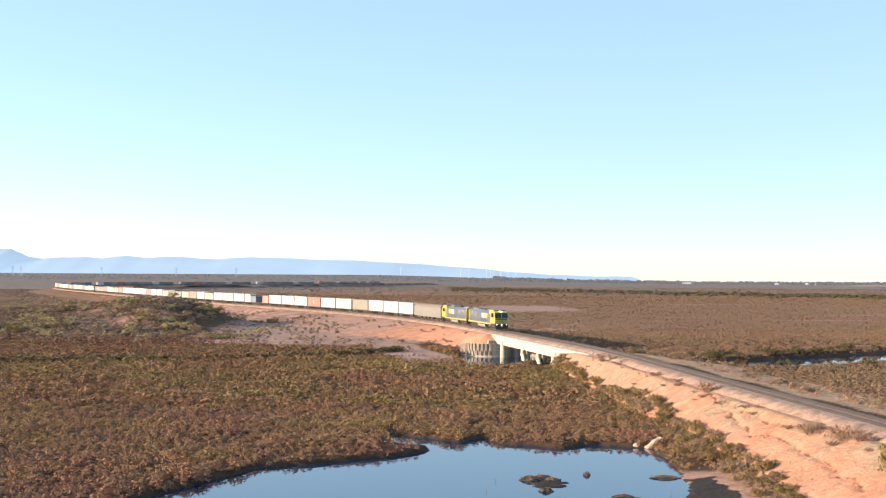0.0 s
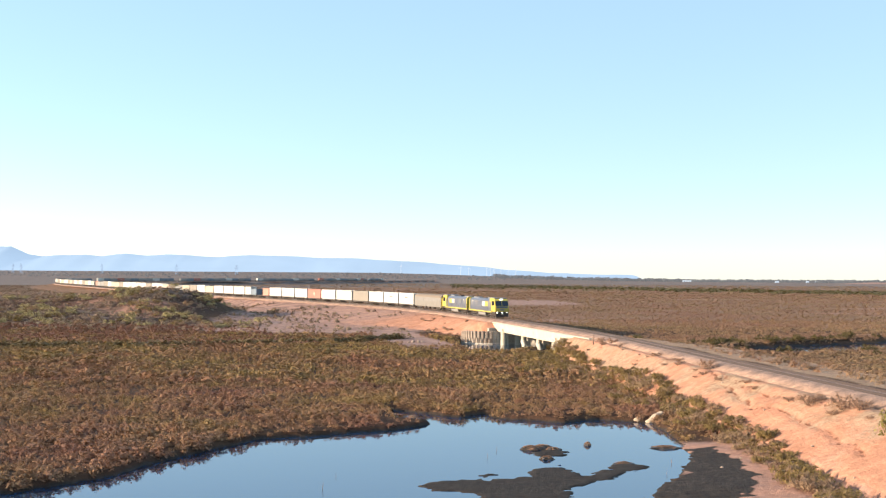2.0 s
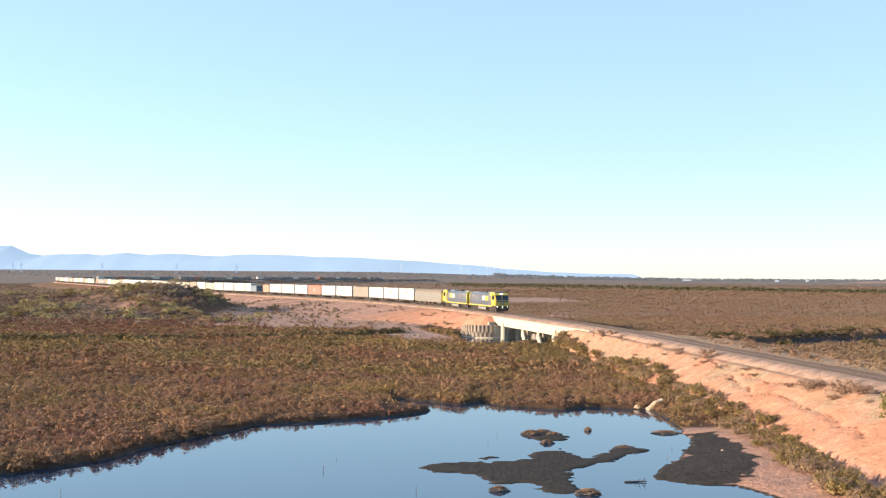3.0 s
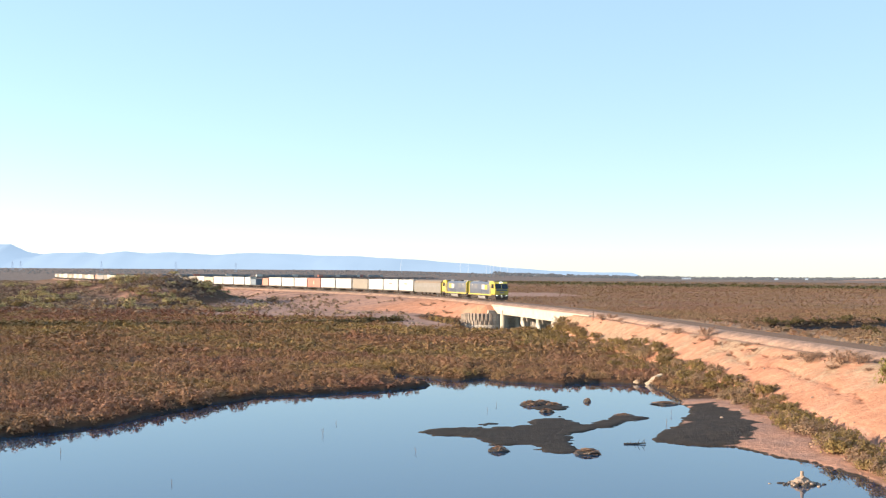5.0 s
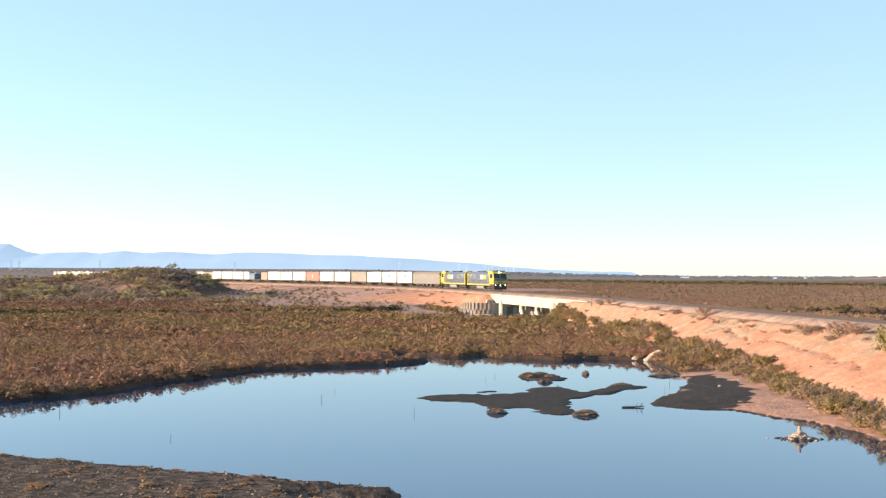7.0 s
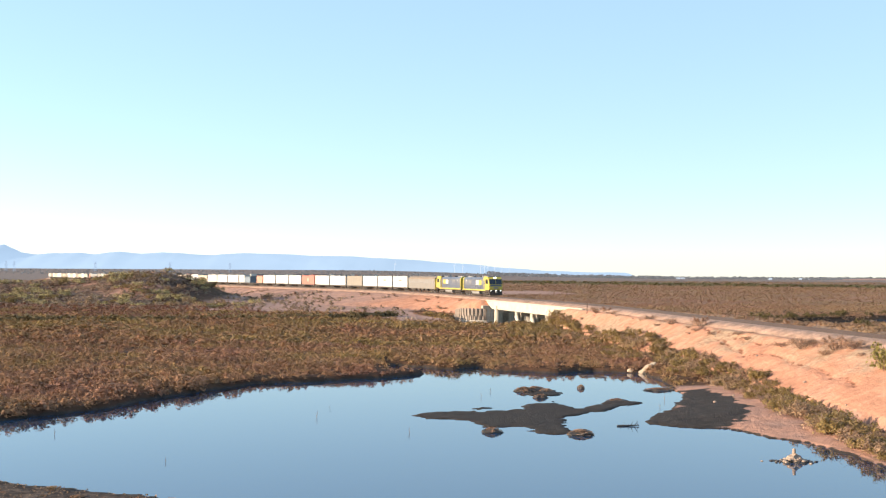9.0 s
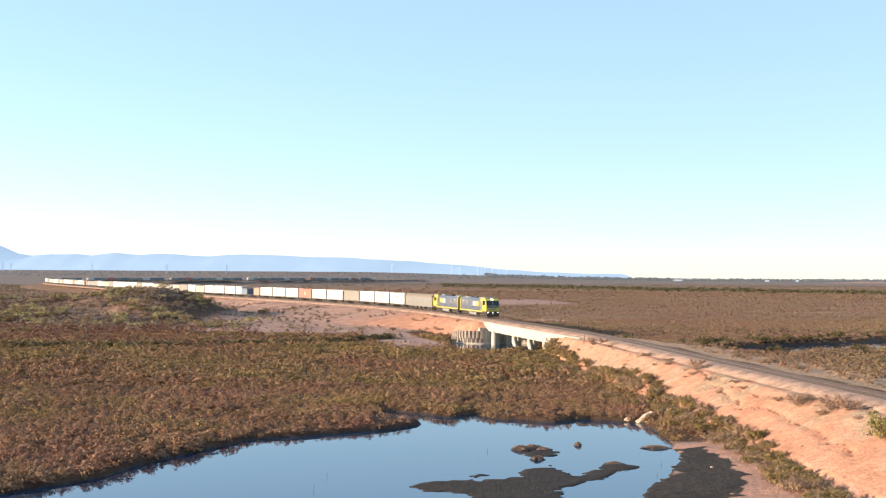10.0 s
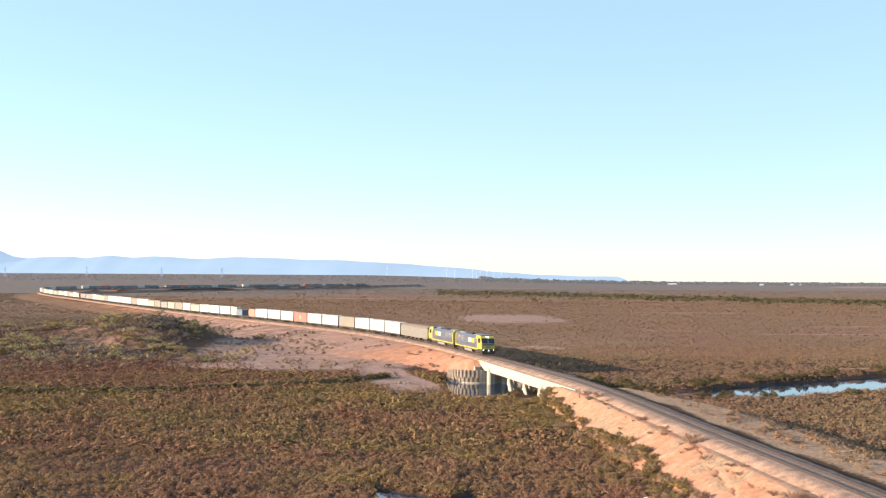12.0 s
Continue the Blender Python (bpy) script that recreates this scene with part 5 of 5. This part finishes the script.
def build_bush(name, mat, seed, leaves, size, label, category, group, stems=5, tall=1.0):
    """A bush of radius 1: branching twigs and a broken crown of sprays."""
    o = tagged(new(name), label, category, group=group)
    r = random.Random(seed)
    bm = bmesh.new()
    lobes = []
    for k in range(stems):
        a = 2 * math.pi * (k + r.random() * 0.7) / stems
        reach = r.uniform(0.35, 0.75)
        tip = (reach * math.cos(a), reach * math.sin(a), tall * r.uniform(0.45, 0.8))
        add_rod(bm, (0.05 * math.cos(a), 0.05 * math.sin(a), -0.1), tip, 0.028, 0.008, n=5)
        fork = (tip[0] * 1.2 + r.uniform(-0.15, 0.15), tip[1] * 1.2 + r.uniform(-0.15, 0.15), tip[2] + 0.12 * tall)
        add_rod(bm, (tip[0] * 0.6, tip[1] * 0.6, tip[2] * 0.6), fork, 0.016, 0.005, n=4)
        lobes.append(tip)
    part("branching_stem", bm, WOOD, o)
    vs = []
    for k, tip in enumerate(lobes + [(0, 0, 0.5 * tall)]):
        c = leaf_cloud(leaves // (stems + 1), size * 1.25, flat=0.5, hollow=0.35, seed=seed * 31 + k) * np.array([0.5, 0.5, 0.5 * tall])
        c = c + np.array([tip[0] * 0.9, tip[1] * 0.9, max(0.0, tip[2] - 0.5 * tall)])
        vs.append(c.reshape(-1, 3))
    v = np.vstack(vs)
    me = mesh_of("foliage", v, np.arange(len(v)).reshape(-1, 3), mat)
    ob = new("foliage", me)
    ob.parent = o
    return o


def place_all(templates, spots):
    """First uses of each template move it, later ones copy it. Spots: x, y, radius, height factor."""
    fresh = set(range(len(templates)))
    r = random.Random(5)
    xs, ys = np.array([p[0] for p in spots]), np.array([p[1] for p in spots])
    zs, _, _ = land(xs, ys)
    for n, ((x, y, rad, hf), z) in enumerate(zip(spots, zs)):
        k = n % len(templates)
        m = pose(x, y, float(z) - 0.02, 0, 0, r.uniform(0, 360))
        if k in fresh:
            fresh.discard(k)
            ob = templates[k]
            ob.matrix_basis = m
        else:
            ob = copy_thing(templates[k], m)
        ob.scale = (rad, rad, rad * hf)


def plant_bushes():
    r = random.Random(21)
    olive = [build_bush("saltbush", OLIVE, 3 + k, 760, 0.088, "rounded olive saltbush at the foot of the red bank", "bush", "bushes below the embankment") for k in range(4)]
    grey = [build_bush("grey_saltbush", GREY_LEAF, 13 + k, 700, 0.082, "dusty grey-brown saltbush at the foot of the red bank", "bush", "grey bushes below the embankment") for k in range(3)]
    toe = spline([(19.5, 183), (19.6, 160), (20.6, 145), (23.0, 124), (23.6, 104), (24.0, 92), (24.2, 80), (23.2, 66), (22.9, 50)], 0.9)
    a, b = [], []
    for p in toe:
        for _ in range(2 if p[1] > 95 else 3):
            w = 2.0 if p[1] > 95 else 1.1
            x, y = p[0] - abs(r.gauss(0.6, w)), p[1] + r.gauss(0, 0.8)
            if (y < 92 and x < 21.0) or (97 < y < 104 and x < 21.0) or (88 < y < 102.5 and x < 19.8):
                continue
            big = r.uniform(0.7, 1.55) if p[1] > 95 else r.uniform(0.55, 1.2)
            (a if r.random() < (0.68 if p[1] > 90 else 0.45) else b).append((x, y, big, r.uniform(0.75, 1.1)))
    for _ in range(34):
        x, y = r.uniform(9, 19.5), r.uniform(146, 181)
        if x > 0.068 * y:
            a.append((x, y, r.uniform(0.9, 1.7), r.uniform(0.8, 1.1)))
    for _ in range(26):
        x, y = r.gauss(15.2, 1.9), r.gauss(171, 4.5)
        a.append((x, y, r.uniform(1.1, 1.7), r.uniform(0.8, 1.05)))
    for _ in range(16):
        a.append((r.uniform(13.5, 19.5), r.uniform(180, 203), r.uniform(0.6, 1.2), r.uniform(0.8, 1.1)))
    place_all(olive, a)
    place_all(grey, b)
    dune = [build_bush("dune_bush", m, 33 + k, 420, 0.115, lab, "bush", "bushes on the dune")
            for k, (m, lab) in enumerate(((PALE_OLIVE, "pale olive bush on the sand dune"), (OLIVE, "rounded olive bush growing on sand dune"), (GREY_LEAF, "grey bush growing on the sand dune"), (PALE_OLIVE, "rounded pale olive bush on sand dune")))]
    spots = []
    while len(spots) < 300:
        x, y = r.uniform(-165, -44), r.uniform(256, 345)
        if fbm(np.array(x), np.array(y), 0.05, 97.0) < r.uniform(-0.25, 0.2):
            continue
        if x > -64 and y > 290 and r.random() < 0.8:
            continue
        spots.append((x, y, 1.3 + 1.5 * r.random() ** 1.3, r.uniform(0.7, 1.0)))
    place_all(dune, spots)
    dry = [build_bush("dry_bush", DRY, 53 + k, 1500, 0.055, "dry leafless tan bush beside the railway track", "bush", "dry bushes beside the track", stems=7) for k in range(3)]
    spots = [(27.2, 117.3, 1.25, 1.15), (26.3, 114.5, 0.8, 0.6), (28.6, 88.5, 1.5, 0.8), (29.6, 84.0, 1.7, 0.85), (30.2, 82.0, 1.2, 0.9), (28.1, 92, 0.9, 0.6),
             (22.9, 164.5, 0.9, 1.0), (23.9, 160.0, 1.2, 1.0), (24.7, 155, 0.8, 0.7), (25.5, 136, 1.0, 0.6), (26.6, 128, 1.0, 0.55), (27.8, 104, 0.8, 0.6)]
    for _ in range(46):
        sv = r.uniform(s_at_y(62), s_at_y(168))
        p, d = track_at(sv)
        o = -r.choice((r.uniform(3.6, 6.4), r.uniform(3.4, 4.4)))
        spots.append((p[0] + d[1] * o, p[1] - d[0] * o, r.uniform(0.25, 0.7), r.uniform(0.5, 0.9)))
    spots += [(-3, 333, 1.8, 0.7), (3.5, 322, 1.5, 0.8), (8, 318, 2.0, 0.9), (12, 312, 1.7, 0.8), (17, 303, 2.3, 0.7), (21.5, 297, 2.2, 0.75), (24, 292, 1.5, 0.6), (30, 280, 1.3, 0.6)]
    for _ in range(60):
        sv = r.uniform(s_at_y(225), s_at_y(330))
        p, d = track_at(sv)
        o = r.choice((-1, 1)) * r.uniform(4, 9)
        spots.append((p[0] + d[1] * o, p[1] - d[0] * o, r.uniform(0.3, 0.9), r.uniform(0.5, 0.8)))
    place_all(dry, spots)
    green = [build_bush("green_bush", GREEN, 73, 900, 0.085, "fresh green bush standing beside the railway bank", "bush", "", tall=1.3)]
    place_all(green, [(29.0, 73.0, 1.35, 1.3), (30.4, 72.2, 1.1, 1.2), (10.4, 330, 2.0, 0.9), (5.2, 339, 1.3, 0.8)])
    mang = [build_bush("mangrove_bush", MANGROVE, 83 + k, 520, 0.13, "dark green mangrove bush on the creek bank", "mangrove", "mangroves along the creek", tall=1.1) for k in range(4)]
    spots = []
    for _ in range(58):
        x = r.uniform(47, 112)
        low, high = np.interp(x, [22, 48, 64, 80, 95, 110], [186, 194, 195, 205, 215, 222]), np.interp(x, [18, 32, 50, 66, 80, 95, 110], [222, 212, 212, 224, 233, 243, 252])
        y = high + abs(r.gauss(1.5, 3)) if r.random() < 0.88 else low - 2.5 - abs(r.gauss(1.0, 3))
        spots.append((x, y, r.uniform(1.0, 2.0), r.uniform(0.7, 0.95)))
    for _ in range(22):
        spots.append((r.uniform(24, 38), r.choice((r.uniform(214, 222), r.uniform(192, 198))), r.uniform(1.4, 2.4), r.uniform(0.8, 1.05)))
    for _ in range(26):
        x = r.uniform(27, 52)
        y = np.interp(x, [22, 34, 50], [184, 193, 194]) - abs(r.gauss(0.5, 1.6))
        spots.append((x, float(y), r.uniform(0.9, 1.6), r.uniform(0.7, 1.0)))
    place_all(mang, spots)
    strip = [build_bush("grey_saltbush", GREY_LEAF, 93 + k, 240, 0.14, "pale grey saltbush along the far foot of the bank", "bush", "grey bushes behind the track") for k in range(3)]
    spots = []
    for _ in range(130):
        sv = r.uniform(s_at_y(70), s_at_y(215))
        p, d = track_at(sv)
        o = r.uniform(6.5, 17)
        if BRIDGE_S0 + 12 < sv < BRIDGE_S1:
            continue
        spots.append((p[0] + d[1] * o, p[1] - d[0] * o, r.uniform(0.4, 1.1), r.uniform(0.6, 0.9)))
    place_all(strip, spots)


plant_bushes()


# ---- pond things ----
def rock_mesh(bm, centre, radii, seed, rough=0.3):
    r = bmesh.ops.create_icosphere(bm, subdivisions=2, radius=1.0)
    for v in r["verts"]:
        k = 1 + rough * noise.noise(v.co * 1.7 + Vector((seed * 3.1, seed, 0)))
        v.co = Vector((v.co.x * radii[0] * k, v.co.y * radii[1] * k, v.co.z * radii[2] * k)) + Vector(centre)


def build_pond_things():
    r = random.Random(3)
    # heap of stones round an old stump
    heap = tagged(new("stump_heap"), "pale stump on a heap of dark stones standing in the pond", "stump")
    bm = bmesh.new()
    for k in range(46):
        a, d = r.uniform(0, 6.28), abs(r.gauss(0, 0.45))
        rock_mesh(bm, (d * 1.25 * math.cos(a), d * math.sin(a), max(-0.02, 0.36 - 0.5 * d)), (r.uniform(0.06, 0.15),) * 2 + (r.uniform(0.05, 0.11),), k)
    part("stones", bm, STONE, heap, "heap of pale stones")
    bm = bmesh.new()
    for k in range(60):
        a, d = r.uniform(0, 6.28), r.uniform(0.4, 1.2)
        rock_mesh(bm, (d * 1.15 * math.cos(a), d * 0.75 * math.sin(a), 0.0), (r.uniform(0.06, 0.16), r.uniform(0.06, 0.14), 0.07), k + 90)
    wet = part("wet_stones", bm, WET_ROCK, heap, "dark wet stones at the water line")
    tagged(wet, kind="stuff")
    bm = bmesh.new()
    add_rod(bm, (0, 0, 0.2), (0.02, 0, 0.78), 0.13, 0.09, n=12)
    rock_mesh(bm, (0, 0, 0.16), (0.42, 0.36, 0.36), 2, 0.4)
    part("stump", bm, STONE, heap, "weathered pale stump")
    heap.location = (16.9, 53.5, 0.0)
    heap.scale = (0.8, 0.8, 0.8)
    # tufted islets
    for x, y, ra, h in ((3.05, 63.0, 0.55, 0.3), (7.9, 62.3, 0.75, 0.32), (11.15, 87.6, 0.3, 0.32), (6.6, 85.4, 0.8, 0.36), (7.5, 85.8, 0.8, 0.36), (8.3, 85.2, 0.6, 0.25), (12.6, 79.0, 0.7, 0.2), (16.9, 86.5, 1.1, 0.22), (7.4, 80.9, 0.5, 0.3)):
        isl = tagged(new("tufted_islet"), "small eroded clump of brown tufted soil in the pond", "islet", group="islets in the pond")
        bm = bmesh.new()
        rock_mesh(bm, (0, 0, 0.02), (ra, ra * 0.7, h * 0.6), x, 0.5)
        part("soil", bm, WET_ROCK, isl)
        v = (leaf_cloud(260, 0.15, flat=0.5, hollow=0.85, seed=int(x * 10)) * np.array([ra * 1.15, ra * 0.8, h * 0.85])).reshape(-1, 3)
        tuft = new("tuft", mesh_of("tuft", v, np.arange(len(v)).reshape(-1, 3), DRY))
        tuft.parent = isl
        isl.location = (x, y, 0.0)
    # pale fallen slab and boulder at the far shore
    slab = tagged(new("fallen_slab"), "pale lumpy stone slab leaning at the pond's far shore", "stone")
    bm = bmesh.new()
    bmesh.ops.create_icosphere(bm, subdivisions=3, radius=1.0, matrix=pose(0, 0, 0.5, 0, -36, 14) @ Matrix.Diagonal((1.45, 0.5, 0.4, 1)))
    for v in bm.verts:
        v.co += 0.2 * noise.noise_vector(v.co * 1.9)
    part("slab", bm, PALE_STONE, slab)
    slab.location = (18.9, 101.6, 0.06)
    slab.scale = (0.72, 0.72, 0.66)
    bould = tagged(new("boulder"), "small pale boulder at the pond's far shore", "stone")
    bm = bmesh.new()
    rock_mesh(bm, (0, 0, 0.15), (0.5, 0.4, 0.36), 4)
    part("rock", bm, PALE_STONE, bould)
    bould.location = (17.5, 102.0, 0.04)
    bould.scale = (0.75, 0.75, 0.75)
    # driftwood branch
    drift = tagged(new("driftwood"), "dark branch of driftwood lying in the water", "branch")
    bm = bmesh.new()
    add_rod(bm, (-0.7, 0, 0.02), (0.6, 0.1, 0.06), 0.06, 0.03, n=7)
    for k in range(6):
        x = -0.5 + 0.2 * k
        add_rod(bm, (x, 0.03, 0.04), (x + r.uniform(-0.15, 0.2), r.uniform(-0.3, 0.3), r.uniform(0.1, 0.34)), 0.025, 0.008, n=5)
    part("branch", bm, WET_ROCK, drift)
    drift.location = (11.2, 65.8, 0.0)
    twig = tagged(new("twig"), "thin bare twig standing in the pond", "twig", group="twigs in the pond")
    bm = bmesh.new()
    add_rod(bm, (0, 0, -0.3), (0.05, 0, 0.42), 0.02, 0.008, n=5)
    add_rod(bm, (0.02, 0, 0.12), (-0.1, 0.02, 0.3), 0.01, 0.005, n=4)
    part("stem", bm, WOOD, twig)
    spots = [(-7.3, 69.0), (-6.9, 73.4), (4.0, 84.5), (3.2, 81.2), (-20.5, 61), (-12.5, 52.5), (14.8, 75.0), (16.0, 79.5), (-1.5, 62.5)]
    twig.matrix_basis = pose(*spots[0], 0)
    for k, p in enumerate(spots[1:]):
        copy_thing(twig, pose(*p, 0, 0, 0, 50 * k) @ Matrix.Scale(r.uniform(0.5, 0.9), 4))
    # loose stones on the beach and bank
    stone = tagged(new("stone"), "small pale stone lying on the sandy shore", "stone", group="stones on the shore")
    bm = bmesh.new()
    rock_mesh(bm, (0, 0, 0.04), (0.12, 0.09, 0.075), 9)
    part("rock", bm, STONE, stone)
    spots = [(18.8, 76.5), (21.0, 80.0), (22.4, 62.0), (21.6, 70.5), (22.2, 57.4), (23.5, 75.0), (25.4, 78.0), (26.2, 92.5), (24.8, 68.5), (26.6, 108.0), (23.0, 66.0), (-6.4, 213.2), (-5.6, 213.9), (-4.6, 213.4), (-3.9, 214.2)]
    zs, _, _ = land(np.array([p[0] for p in spots]), np.array([p[1] for p in spots]))
    stone.matrix_basis = pose(*spots[0], float(zs[0]))
    for k, p in enumerate(spots[1:]):
        copy_thing(stone, pose(*p, float(zs[k + 1]), 0, 0, 40 * k) @ Matrix.Scale(r.uniform(0.6, 1.3) * (3.2 if p[1] > 200 else 1.0), 4))
    # weed line of dark stones along the beach's edge
    shore = spline([(16.0, 65.4), (18.9, 62.1), (20.2, 57.0), (21.1, 51.5), (22.3, 44.5)], 0.16)
    bm = bmesh.new()
    for k, p in enumerate(shore):
        for _ in range(2):
            r0 = r.uniform(0.03, 0.08)
            bmesh.ops.create_icosphere(bm, subdivisions=1, radius=r0, matrix=Matrix.Translation((p[0] + r.gauss(0.25, 0.1), p[1] + r.gauss(0, 0.1), 0.02)))
    me = bpy.data.meshes.new("shore_stones")
    bm.to_mesh(me)
    bm.free()
    me.materials.append(WET_ROCK)
    tagged(new("shore_stones", me), "line of small dark wet stones along the water's edge", "stones", kind="stuff")
    # pebbles on the near spit
    p = strew(5200, 30, 47, lambda y: (-0.5 * y - 2, 0 * y + 1), 77)
    z, m, i = land(p[:, 0], p[:, 1])
    ok = (i["shore"] < -0.05)
    p, z = p[ok], z[ok]
    tpl = [leaf_cloud(7, 0.75, seed=200 + k) for k in range(4)]
    rad = rng.uniform(0.025, 0.075, len(p))
    scatter("pebbles", p, z, rad, rad * 0.8, tpl, GREY_LEAF, "loose pebbles and dry litter on the dark near shore", "pebbles")
    p = strew(130, 30, 46, lambda y: (-0.5 * y - 2, 0 * y), 78)
    z, m, i = land(p[:, 0], p[:, 1])
    ok = (i["shore"] < -0.5)
    p, z = p[ok], z[ok]
    rad = rng.uniform(0.2, 0.55, len(p))
    scatter("shore_tufts", p, z, rad, rad * 0.28, [leaf_cloud(130, 0.13, seed=300 + k) for k in range(4)], MARSH, "low brown tufts on the dark near shore", "shrubs")
    # marker post by the bridge
    post = tagged(new("marker_post"), "thin weathered wooden marker post beside the bridge", "post")
    bm = bmesh.new()
    add_rod(bm, (0, 0, -0.3), (0.08, 0, 1.5), 0.06, 0.05, n=7)
    part("stake", bm, WOOD, post)
    zz, _, _ = land(np.array([21.6]), np.array([163.0]))
    post.location = (21.6, 163.0, float(zz[0]))


build_pond_things()


# ---- sleepers ----
def lay_sleepers():
    bm = bmesh.new()
    add_box(bm, -0.12, 0.12, -1.25, 1.25, -0.1, 0.02, bevel=0.01)
    me = bpy.data.meshes.new("sleeper")
    bm.to_mesh(me)
    bm.free()
    me.materials.append(SLEEPER)
    s0 = s_at_y(70)
    for k in range(300):
        p, d = track_at(s0 + 0.68 * k)
        ob = new("sleeper", me)
        ob.parent = track
        ob.matrix_basis = pose(p[0], p[1], 4.115, 0, 0, math.degrees(math.atan2(d[1], d[0])))
    box = [(-0.12, -1.25), (0.12, -1.25), (0.12, 1.25), (-0.12, 1.25)]
    vs, fs = [], []
    for k in list(range(-60, 0)) + list(range(300, 560)):
        p, d = track_at(s0 + 0.68 * k)
        n = len(vs)
        for h in (4.0, 4.135):
            for a, b in box:
                vs.append((p[0] + d[0] * a - d[1] * b, p[1] + d[1] * a + d[0] * b, h))
        fs += [(n + 4, n + 5, n + 6, n + 7), (n, n + 1, n + 5, n + 4), (n + 1, n + 2, n + 6, n + 5), (n + 2, n + 3, n + 7, n + 6), (n + 3, n, n + 4, n + 7)]
    ob = new("far_sleepers", mesh_of("far_sleepers", vs, fs, SLEEPER))
    ob.parent = track
    tagged(ob, kind="stuff")


lay_sleepers()
